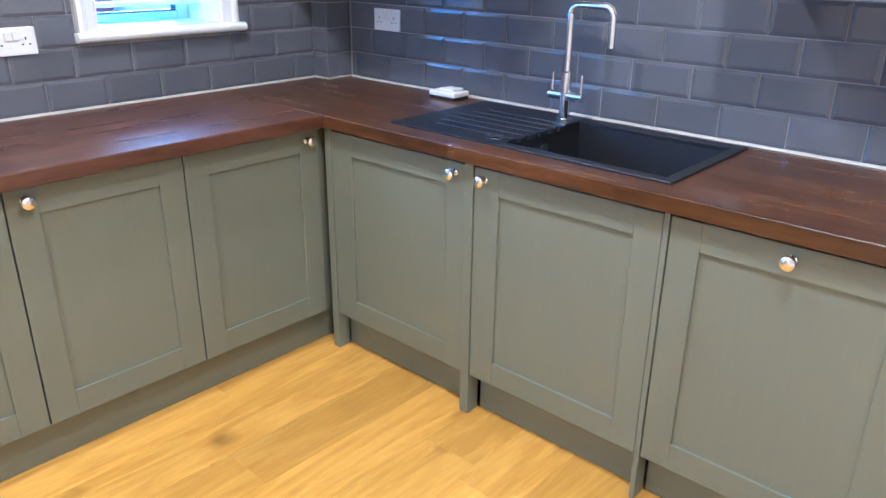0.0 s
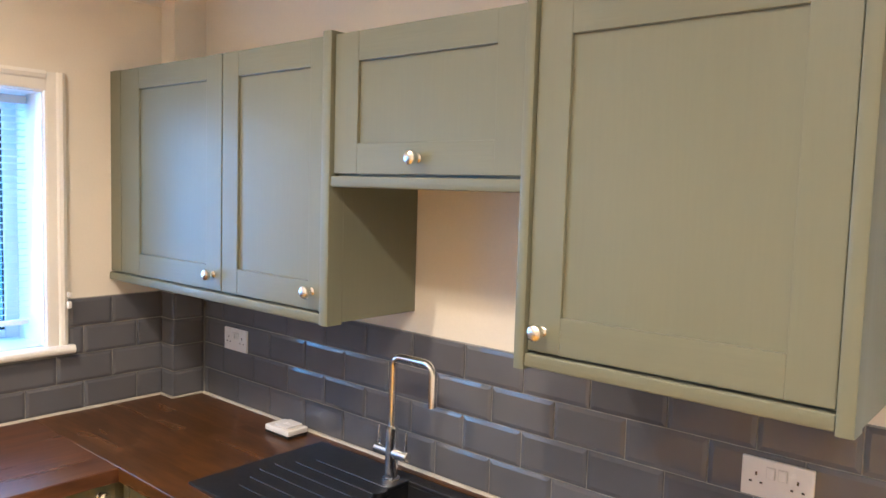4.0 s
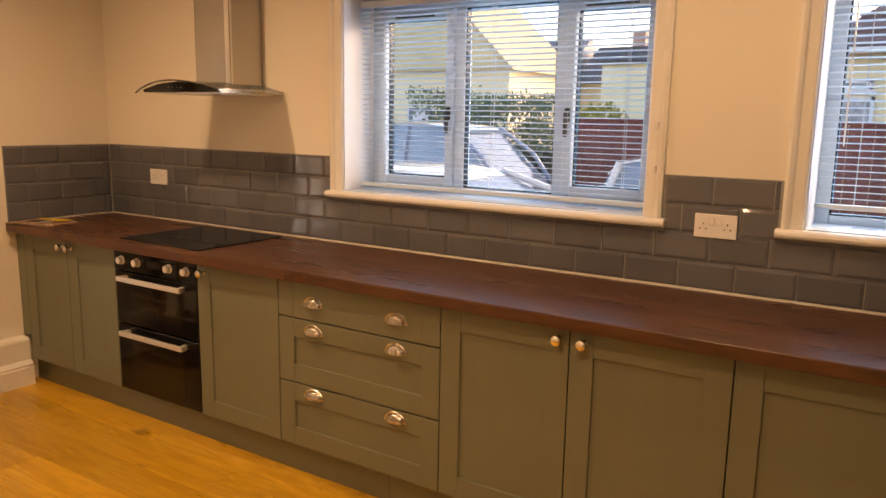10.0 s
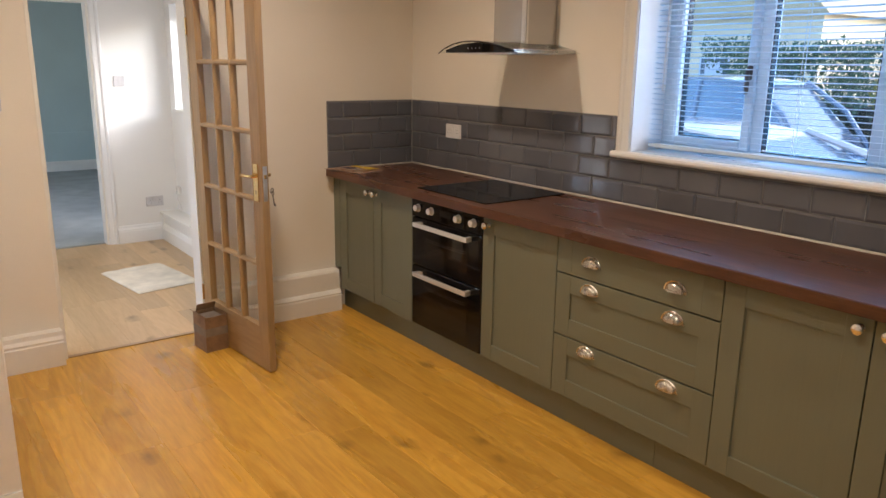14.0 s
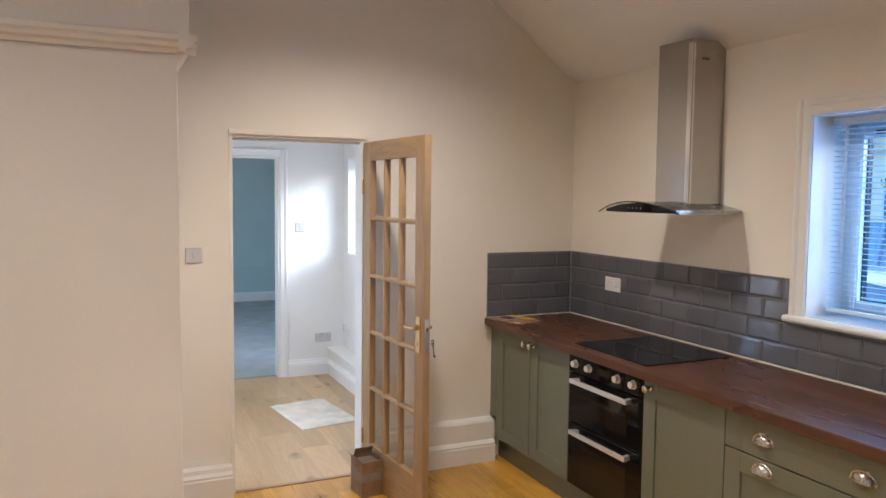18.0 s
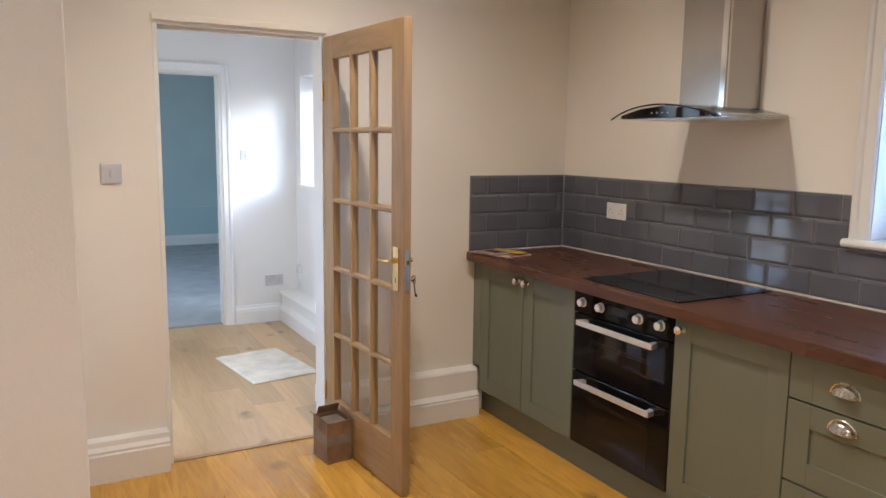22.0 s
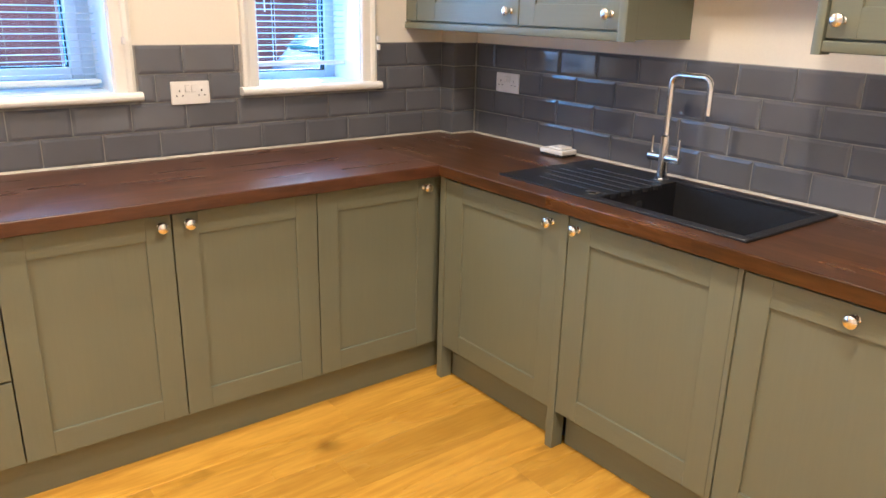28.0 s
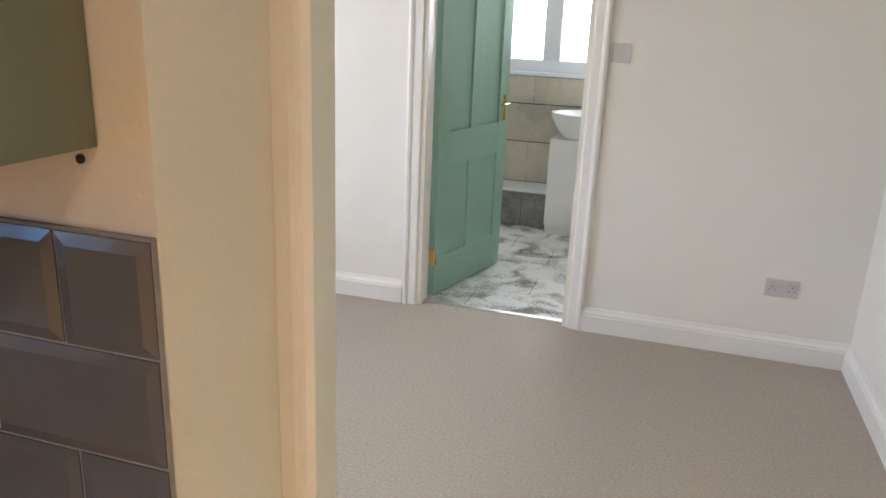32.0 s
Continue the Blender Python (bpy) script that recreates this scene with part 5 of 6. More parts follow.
part("handle", box((-1.93, -5.02, 1.160), (-1.90, -4.92, 1.180), 0.004), UPVC, w)

# glazed outer door of the hall
d = thing("door_4", (0.37, -3.60, 0.0), "white glazed outer door of the hall, closed", "door", kind="structure")
for a, b in (((0.33, -4.12, 0.0), (0.39, -4.05, 2.02)), ((0.33, -3.05, 0.0), (0.39, -2.98, 2.02)), ((0.33, -4.05, 0.0), (0.39, -3.05, 0.20)), ((0.33, -4.05, 1.94), (0.39, -3.05, 2.02)), ((0.33, -4.05, 0.98), (0.39, -3.05, 1.04))):
    part("frame", box(a, b, 0.004), UPVC, d)
for a, b in ((0.20, 0.98), (1.04, 1.94)):
    p = part("pane", box((0.357, -4.05, a), (0.363, -3.05, b)), GLASS, d)
    p.visible_shadow = False

# bedroom doorway: frame set at the back of the deep reveal
d = thing("door_frame_bedroom", (0.45, 2.38, 0), "white painted door frame at the back of a deep reveal", "door frame", kind="structure")
pr = lambda x, s_: [(x, 2.335), (x + s_ * 0.018, 2.335), (x + s_ * 0.022, 2.340), (x + s_ * 0.030, 2.340), (x + s_ * 0.037, 2.347), (x + s_ * 0.037, 2.385), (x + s_ * 0.025, 2.386), (x + s_ * 0.025, 2.425), (x, 2.425)]
part("jamb", prism(pr(0.0125, 1), "z", 0, 2.055), TRIM, d)
part("jamb", prism(pr(0.8895, -1), "z", 0, 2.055), TRIM, d)
part("head", box((0.05, 2.338, 2.018), (0.852, 2.424, 2.058), 0.003), TRIM, d)
part("threshold_bar", box((0.05, 2.345, 0.0), (0.852, 2.385, 0.006), 0.002), STEEL, d)
architrave(d, 2.425, 1, 0.0125, 0.8895, 2.06)


def panel_door(name, loc, rz, length, label, knob_side=1):
    """A four-panel painted door; local x runs from hinge to latch."""
    o = thing(name, loc, label, "door", kind="structure", rz=rz)
    hgt, th = 1.965, 0.020
    st, mid, lock0, lock1, bot, top = 0.105, 0.10, 0.72, 0.90, 0.21, 0.11
    part("stile", box((0, -th, 0), (st, th, hgt), 0.002), MINT, o, local=True)
    part("stile", box((length - st, -th, 0), (length, th, hgt), 0.002), MINT, o, local=True)
    for a, b in ((0, bot), (lock0, lock1), (hgt - top, hgt)):
        part("rail", box((st, -th + 0.0004, a), (length - st, th - 0.0004, b), 0.002), MINT, o, local=True)
    m0, m1 = length / 2 - mid / 2, length / 2 + mid / 2
    for a, b in ((bot, lock0), (lock1, hgt - top)):
        part("muntin", box((m0, -th + 0.0004, a), (m1, th - 0.0004, b), 0.002), MINT, o, local=True)
        for u, v in ((st, m0), (m1, length - st)):
            part("panel", box((u - 0.004, -0.007, a - 0.004), (v + 0.004, 0.007, b + 0.004)), MINT, o, local=True)
    for s_ in (1, -1):
        hp = part("handle_plate", box((length - 0.072, s_ * th, 0.91), (length - 0.034, s_ * (th + 0.005), 1.06), 0.002), BRASS, o, "brass lever handle plate", local=True)
        part("lever", tube([(length - 0.052, s_ * (th + 0.004), 1.01), (length - 0.052, s_ * (th + 0.035), 1.01), (length - 0.09, s_ * (th + 0.042), 1.008), (length - 0.15, s_ * (th + 0.038), 1.005)], 0.0075, 10), BRASS, hp, local=True, smooth=True)
    for zz in (0.22, 1.72):
        part("hinge", box((-0.004, -th - 0.004, zz - 0.045), (0.012, th, zz + 0.045), 0.001), BRASS, o, "brass butt hinge", local=True)
    return o


panel_door("door_2", (-0.805, 5.43, 0.008), math.degrees(math.atan2(0.765, 0.20)), 0.77, "open sage-green four-panel bathroom door with brass furniture")
panel_door("door_3", (0.845, 2.40, 0.008), 85.0, 0.775, "open sage-green four-panel bedroom door with a brass lever")

d = thing("door_frame_bathroom", (-0.43, 5.34, 0), "white painted surround of the bathroom doorway", "door frame", kind="structure")
architrave(d, 5.285, -1, -0.835, -0.02, 2.0, 0.075, TRIM_W)
part("lining", box((-0.837, 5.283, 0), (-0.812, 5.402, 2.0), 0.002), TRIM, d)
part("lining", box((-0.043, 5.283, 0), (-0.018, 5.402, 2.0), 0.002), TRIM, d)
part("lining", box((-0.812, 5.283, 1.98), (-0.043, 5.402, 2.002), 0.002), TRIM, d)
part("threshold_bar", box((-0.812, 5.33, 0.0), (-0.043, 5.365, 0.006), 0.002), STEEL, d)

# bathroom
o = thing("vanity_unit", (-0.19, 7.15, 0), "white gloss vanity unit with an inset ceramic basin", "vanity")
part("cabinet", box((-0.445, 6.98, 0.07), (0.08, 7.40, 0.70), 0.002), CERAMIC, o)
part("plinth", box((-0.440, 7.00, 0.0), (0.075, 7.39, 0.069)), CERAMIC, o)
for a, b, hx in ((-0.443, -0.185, -0.225), (-0.181, 0.078, -0.14)):
    dd = part("door", box((a, 6.962, 0.075), (b, 6.979, 0.692), 0.002), CERAMIC, o)
    part("handle", box((hx - 0.005, 6.948, 0.52), (hx + 0.005, 6.962, 0.66), 0.003), CHROME, dd)
bm = bmesh.new()
add_ring(bm, [[(-0.18 + a * math.cos(k * math.pi / 16), 7.165 + b * math.sin(k * math.pi / 16), z) for k in range(32)]
              for a, b, z in ((0.20, 0.16, 0.70), (0.255, 0.20, 0.76), (0.30, 0.235, 0.845), (0.30, 0.235, 0.875), (0.27, 0.21, 0.875), (0.20, 0.15, 0.80), (0.06, 0.05, 0.765))])
part("basin", bm, CERAMIC, o, "white ceramic basin", smooth=True)
part("tap", tube([(-0.18, 7.33, 0.87), (-0.18, 7.33, 0.97), (-0.18, 7.30, 0.99), (-0.18, 7.22, 0.975)], 0.012, 10), CHROME, o, smooth=True)
w = thing("window_4", (-0.38, 7.5, 1.12), "white bathroom window with frosted glass", "window", kind="structure")
for a, b in (((-1.05, 7.47, 1.12), (-0.985, 7.54, 2.1)), ((0.235, 7.47, 1.12), (0.30, 7.54, 2.1)), ((-0.985, 7.47, 1.12), (0.235, 7.54, 1.215)), ((-0.985, 7.47, 2.03), (0.235, 7.54, 2.1)), ((-0.63, 7.465, 1.215), (-0.50, 7.54, 2.03))):
    part("window_frame", box(a, b, 0.005), UPVC, w)
for a, b in ((-0.985, -0.63), (-0.50, 0.235)):
    p = part("pane", box((a, 7.500, 1.215), (b, 7.506, 2.03)), FROSTED, w, "frosted glass pane")
    p.visible_shadow = False
part("window_sill", box((-1.06, 7.40, 1.098), (0.31, 7.47, 1.127), 0.004), UPVC, w)
o = thing("towel_ledge", (-0.4, 7.28, 0), "tiled boxed ledge with a white edge trim", "ledge")
part("core", box((-1.298, 7.145, 0.0), (0.898, 7.419, 0.262)), DARKGROUT, o)
part("edge_trim", box((-1.298, 7.125, 0.262), (0.898, 7.419, 0.284), 0.003), CERAMIC, o, "white ledge trim")
for i in range(5):
    part("tile", box((-1.25 + i * 0.30 + 0.002, 7.130, 0.004), (-0.95 + i * 0.30 - 0.002, 7.146, 0.258), 0.001), DARKMARBLE, o)

# ceiling lights above the kitchen; the last fitting belongs to the added fill lamp
for lx, ly, lz, lw in LAMPS:
    o = thing("ceiling_light", (lx, ly, 2.92), "small round surface-mounted ceiling light, out of view", "ceiling light", "kitchen ceiling lights")
    part("base", lathe((lx, ly, 2.92), (0, 0, -1), [(0.07, 0.0), (0.07, 0.02), (0.055, 0.03), (0.0, 0.031)], 28), TRIM, o, smooth=True)
    part("lamp_holder", lathe((lx, ly, 2.895), (0, 0, -1), [(0.018, 0), (0.018, 0.05), (0.0, 0.051)], 16), TRIM, o, smooth=True)
# made-up fitting for the hall's fill lamp
o = thing("ceiling_light", (HALL_FILL[0], HALL_FILL[1], 2.42), "unseen small round ceiling light added to brighten the hall", "ceiling light")
part("base", lathe((HALL_FILL[0], HALL_FILL[1], 2.419), (0, 0, -1), [(0.07, 0.0), (0.07, 0.02), (0.055, 0.03), (0.0, 0.031)], 28), TRIM, o, smooth=True)


# ---- outside the windows ----
GZ = -0.29
ASPHALT = material("grey_asphalt", (0.17, 0.17, 0.175), rough=0.9, var=0.15, scale=3, bump=0.05, bscale=120)
BRICK = material("red_brick_wall", (0.52, 0.34, 0.27), rough=0.85, var=0.2, scale=8, bump=0.03)
RENDER_W = material("cream_render", (0.93, 0.80, 0.52), rough=0.85, var=0.04, scale=2, bump=0.02)
ROOF = material("brown_roof_tiles", (0.20, 0.125, 0.125), rough=0.8, var=0.15, scale=5, bump=0.03)
ROOF_Y = material("ochre_roof_tiles", (0.62, 0.50, 0.30), rough=0.8, var=0.15, scale=5, bump=0.03)
ROOF_S = material("blue_grey_slate_roof", (0.15, 0.18, 0.23), rough=0.6, var=0.15, scale=5)
ROOF_D = material("dark_slate_roof", (0.07, 0.075, 0.085), rough=0.7, var=0.15, scale=5)
FENCE = material("red_stained_fence", (0.22, 0.062, 0.050), rough=0.75, var=0.12, scale=4, bump=0.03, stretch=(1, 1, 0.2), random_tone=0.08)
LEAF = material("hedge_leaves", (0.115, 0.19, 0.10), rough=0.7, var=0.35, scale=12, bump=0.0)
LEAF_Y = material("yellow_green_leaves", (0.30, 0.30, 0.05), rough=0.7, var=0.3, scale=12, bump=0.0)
CARWHITE = material("white_car_paint", (0.80, 0.81, 0.82), rough=0.12, var=0.02, scale=3, bump=0.0, coat=0.6)
CARBLUE = material("slate_blue_car_paint", (0.22, 0.29, 0.38), rough=0.15, var=0.04, scale=3, bump=0.0, coat=0.6)
CARTEAL = material("teal_car_paint", (0.06, 0.28, 0.26), rough=0.15, var=0.04, scale=3, bump=0.0, coat=0.6)
# dark car and house glass, lightened in colour for the sky it reflects
CARGLASS = material("sky_toned_car_glass", (0.20, 0.26, 0.31), rough=0.05, metal=0.35, var=0.02, scale=3, bump=0.0)
PALEPANE = material("pale_patterned_pane", (0.42, 0.44, 0.46), rough=0.3, var=0.3, scale=9, bump=0.0)
RUBBER = material("black_rubber", (0.02, 0.02, 0.02), rough=0.8, var=0.1)
REDLENS = material("red_lamp_lens", (0.45, 0.02, 0.02), rough=0.15, var=0.05, bump=0.0)
CLEARLENS = material("clear_lamp_lens", (0.7, 0.72, 0.75), rough=0.1, var=0.05, bump=0.0)
bm = bmesh.new()
bmesh.ops.create_grid(bm, x_segments=1, y_segments=1, size=220, matrix=Matrix.Translation((0, 0, GZ)))
solid("ground", bm, ASPHALT, "grey asphalt ground outside the house", "ground")


def car(x, y, facing, paint, label, tall=1.0, long=1.0):
    """A hatchback along y; facing +1 looks to +y."""
    o = thing("car", (x, y, GZ), label, "car", "parked cars", rz=0 if facing > 0 else 180)
    o.matrix_basis = o.matrix_basis @ Matrix.Diagonal((1.0, long, 1.0, 1.0))
    # stations from rear to front: y, half width, sill z, belt z
    st = [(-1.98, 0.70, 0.42, 0.78), (-1.90, 0.80, 0.30, 0.90), (-1.5, 0.86, 0.22, 0.95), (-0.6, 0.88, 0.20, 0.94), (0.6, 0.88, 0.20, 0.92), (1.0, 0.87, 0.20, 0.90), (1.45, 0.84, 0.22, 0.80), (1.85, 0.76, 0.28, 0.66), (1.98, 0.62, 0.36, 0.56)]
    rings = []
    for yy, hw_, z0, z1 in st:
        zm = (z0 + z1) / 2
        rings.append([(-hw_ * 0.92, yy, z0), (-hw_, yy, zm), (-hw_ * 0.97, yy, z1 - 0.04), (-hw_ * 0.86, yy, z1), (hw_ * 0.86, yy, z1), (hw_ * 0.97, yy, z1 - 0.04), (hw_, yy, zm), (hw_ * 0.92, yy, z0)])
    part("body", add_ring(bmesh.new(), rings), paint, o, smooth=True, local=True)
    zr = 1.45 * tall
    cab = [(-1.80, 0.72, 0.90, 0.62, 1.02), (-1.45, 0.76, 0.92, 0.60, zr - 0.06), (-1.0, 0.78, 0.92, 0.60, zr - 0.012), (-0.2, 0.78, 0.92, 0.60, zr - 0.008), (0.25, 0.78, 0.91, 0.58, zr - 0.05), (1.05, 0.74, 0.88, 0.66, 0.92)]
    part("windows", add_ring(bmesh.new(), [[(-a, yy, z0), (-b, yy, z1), (b, yy, z1), (a, yy, z0)] for yy, a, z0, b, z1 in cab]), CARGLASS, o, "wrap-round glazing with the sky's reflection in its colour", local=True)
    roof = [(-1.62, 0.60, zr - 0.17), (-1.42, 0.62, zr - 0.055), (-1.0, 0.62, zr), (-0.2, 0.62, zr + 0.004), (0.22, 0.60, zr - 0.04), (0.34, 0.60, zr - 0.09)]
    part("roof", add_ring(bmesh.new(), [[(-b, yy, z - 0.03), (-b, yy, z - 0.008), (-b * 0.7, yy, z + 0.012), (b * 0.7, yy, z + 0.012), (b, yy, z - 0.008), (b, yy, z - 0.03)] for yy, b, z in roof]), paint, o, smooth=True, local=True)
    for sx in (-1, 1):
        part("pillar", add_tube(bmesh.new(), [(sx * 0.61, 0.26, zr - 0.05), (sx * 0.72, 0.75, (zr + 0.92) / 2), (sx * 0.76, 1.06, 0.905)], 0.032, 6), paint, o, local=True)
        part("pillar", add_tube(bmesh.new(), [(sx * 0.615, -0.45, zr - 0.02), (sx * 0.785, -0.45, 0.92)], 0.035, 6), paint, o, local=True)
        part("pillar", add_tube(bmesh.new(), [(sx * 0.615, -1.42, zr - 0.07), (sx * 0.75, -1.62, 0.93)], 0.06, 6), paint, o, local=True)
        part("mirror", box((sx * 0.82, 0.72, 0.90), (sx * 1.0, 0.84, 1.02), 0.03), paint, o, local=True)
        part("headlight", box((sx * 0.42, 1.78, 0.58), (sx * 0.74, 1.93, 0.70), 0.03), CLEARLENS, o, local=True)
        part("tail_light", box((sx * 0.58, -1.97, 0.70), (sx * 0.80, -1.84, 0.92), 0.03), REDLENS, o, local=True)
        for yy in (-1.25, 1.22):
            wl = part("wheel", lathe((sx * 0.70, yy, 0.31), (sx, 0, 0), [(0.31, 0.0), (0.31, 0.16), (0.27, 0.19), (0.21, 0.185), (0.0, 0.185)], 22), RUBBER, o, local=True)
            part("rim", lathe((sx * 0.70, yy, 0.31), (sx, 0, 0), [(0.20, 0.186), (0.19, 0.196), (0.05, 0.188), (0.0, 0.19)], 14), STEEL, wl, local=True)
    return o


car(-7.8, -0.25, 1, CARWHITE, "short white hatchback parked in front of the red fence", 1.0, 0.64)
car(-5.8, -2.35, 1, CARWHITE, "white hatchback parked beside the blue estate car", 0.93)
car(-8.6, -3.9, 1, CARBLUE, "slate-blue estate car parked beside the hedge", 1.19)
car(-7.8, 5.7, 1, CARTEAL, "teal-blue hatchback with red tail lights")

# red fence with posts
o = thing("fence", (-10.6, 3.0, GZ), "red-stained close-boarded timber fence", "fence")
bm = box((-0.012, 0.002, 0.0), (0.012, 0.148, 1.80), 0.003, 1)
me = to_mesh("board", bm, FENCE)
for i in range(80):
    b_ = new("board", me)
    b_.parent, b_.location = o, (0.006 * (i % 2), -6.0 + 0.15 * i, 0.0)
for i in range(7):
    part("post", box((-0.05, -6.05 + 2.0 * i, 0.0), (0.05, -5.95 + 2.0 * i, 1.84), 0.004), FENCE, o, local=True)
part("cap_rail", box((-0.045, -6.0, 1.80), (0.045, 6.0, 1.83), 0.004), FENCE, o, local=True)
o = thing("marker_post", (-10.2, -0.93, GZ), "white post with a dark cap standing before the fence", "post")
part("shaft", box((-0.03, -0.03, 0.0), (0.03, 0.03, 1.77), 0.006), RENDER_W, o, local=True)
part("cap", lathe((0, 0, 1.77), (0, 0, 1), [(0.03, 0.0), (0.034, 0.02), (0.022, 0.05), (0.026, 0.12), (0.0, 0.20)], 12), DARK, o, "dark cap", local=True, smooth=True)

# bungalow opposite
def house_window(parent, x, y0, y1, z0, z1, bars=1, glass=None):
    w_ = part("window", box((x - 0.06, y0, z0), (x + 0.02, y1, z1)), glass or CARGLASS, parent, "double-glazed window")
    f_ = 0.06
    part("frame", boxes(((x, y0, z0), (x + 0.05, y0 + f_, z1)), ((x, y1 - f_, z0), (x + 0.05, y1, z1)), ((x, y0, z1 - f_), (x + 0.05, y1, z1)), ((x, y0, z0), (x + 0.05, y1, z0 + f_)),
                        *[((x, y0 + (y1 - y0) * k / (bars + 1) - 0.025, z0), (x + 0.05, y0 + (y1 - y0) * k / (bars + 1) + 0.025, z1)) for k in range(1, bars + 1)]), UPVC, w_)
    part("sill", box((x, y0 - 0.05, z0 - 0.06), (x + 0.10, y1 + 0.05, z0)), UPVC, w_)


o = thing("bungalow", (-15, 4, GZ), "cream-rendered bungalow with a brown tiled roof", "house")
part("wall", box((-22, -0.1, GZ), (-15.0, 10.0, 2.85)), RENDER_W, o)
part("wing", box((-21, -4.5, GZ), (-15.3, -0.1, 2.68)), RENDER_W, o)
part("wing_roof", box((-21.2, -4.6, 2.68), (-15.2, -0.1, 2.76)), ROOF_D, o)
bm = bmesh.new()
add_ring(bm, [[(-14.6, -0.5, 2.82), (-22.4, -0.5, 2.82), (-22.4, 10.4, 2.82), (-14.6, 10.4, 2.82)], [(-18.4, 3.1, 5.7), (-18.6, 3.1, 5.7), (-18.6, 6.9, 5.7), (-18.4, 6.9, 5.7)]])
rf = part("roof", bm, ROOF, o)
part("gutter", box((-14.62, -0.55, 2.72), (-14.52, 10.4, 2.82), 0.02), UPVC, o)
for i in range(10):
    u = i / 10
    part("tile_course", box((-14.6 - 3.8 * u - 0.02, -0.5 + 3.6 * u, 2.84 + 2.88 * u), (-14.6 - 3.8 * u + 0.03, 10.4 - 3.5 * u, 2.90 + 2.88 * u), 0.01), ROOF, rf)
for yy in (-0.42, -0.27):
    part("drainpipe", add_tube(bmesh.new(), [(-14.9, yy, GZ), (-14.9, yy, 2.75)], 0.028, 8), ROOF_D, o)
house_window(o, -14.98, -0.14, 0.62, 1.50, 2.00, 0, PALEPANE)
house_window(o, -14.98, -0.10, 0.58, 2.12, 2.30, 0)
house_window(o, -15.28, -3.05, -2.35, 1.5, 2.3, 0)
house_window(o, -14.98, 4.5, 6.2, 1.3, 2.4)
part("chimney", box((-18.9, 2.0, 4.4), (-18.2, 2.7, 6.6), 0.02), BRICK, o)


def far_house(x, y0, y1, eaves, ridge, wall_mat, roof_mat, label, gable=True, gable_mat=None):
    o = thing("house", (x, (y0 + y1) / 2, GZ), label, "house", "houses across the road")
    part("wall", box((x - 7, y0, GZ), (x, y1, eaves)), wall_mat, o)
    m_ = (y0 + y1) / 2
    if gable:
        part("roof", prism([(y0 - 0.4, eaves - 0.1), (m_, ridge), (y1 + 0.4, eaves - 0.1)], "x", x - 7.3, x + 0.35), roof_mat, o)
        part("gable_wall", prism([(y0, eaves), (m_, ridge - 0.35), (y1, eaves)], "x", x + 0.351, x + 0.36), gable_mat or RENDER_W, o)
    else:
        part("roof", add_ring(bmesh.new(), [[(x - 7.5, y0 - 0.4, eaves - 0.1), (x + 0.5, y0 - 0.4, eaves - 0.1), (x - 3.5, y0 - 0.4, ridge)], [(x - 7.5, y1 + 0.4, eaves - 0.1), (x + 0.5, y1 + 0.4, eaves - 0.1), (x - 3.5, y1 + 0.4, ridge)]]), roof_mat, o)
    n = max(2, int((y1 - y0) / 2.6))
    for k in range(n):
        c_ = y0 + (y1 - y0) * (k + 0.5) / n
        house_window(o, x + 0.02, c_ - 0.75, c_ + 0.75, 0.7, 2.0)
        if eaves > 4.2:
            house_window(o, x + 0.02, c_ - 0.65, c_ + 0.65, 3.2, 4.3)
    part("door", box((x, m_ - 0.45, GZ), (x + 0.06, m_ + 0.45, 1.8)), UPVC, o)
    part("chimney", box((x - 4.2, y1 - 1.2, ridge - 0.9), (x - 3.5, y1 - 0.5, ridge + 0.8), 0.02), BRICK, o)
    return o


OCHRE = material("ochre_render", (0.74, 0.60, 0.34), rough=0.85, var=0.06, scale=2, bump=0.02)
far_house(-31, -34.0, -24.6, 3.5, 7.2, BRICK, ROOF_Y, "red-brick house with a sunlit ochre roof across the road", False)
far_house(-30, -23.8, -14.4, 3.75, 8.6, RENDER_W, ROOF_Y, "cream-rendered house with a sunlit ochre gable across the road", True, OCHRE)
far_house(-38, -19.6, -15.6, 3.9, 6.1, RENDER_W, ROOF_S, "white house with a blue-grey slate roof", False)
far_house(-38, -14.3, -11.6, 3.5, 5.6, OCHRE, ROOF_D, "small ochre house with a dark slate roof", False)
far_house(-36, 12, 22, 4.4, 7.4, BRICK, ROOF, "brick house with a brown roof", False)


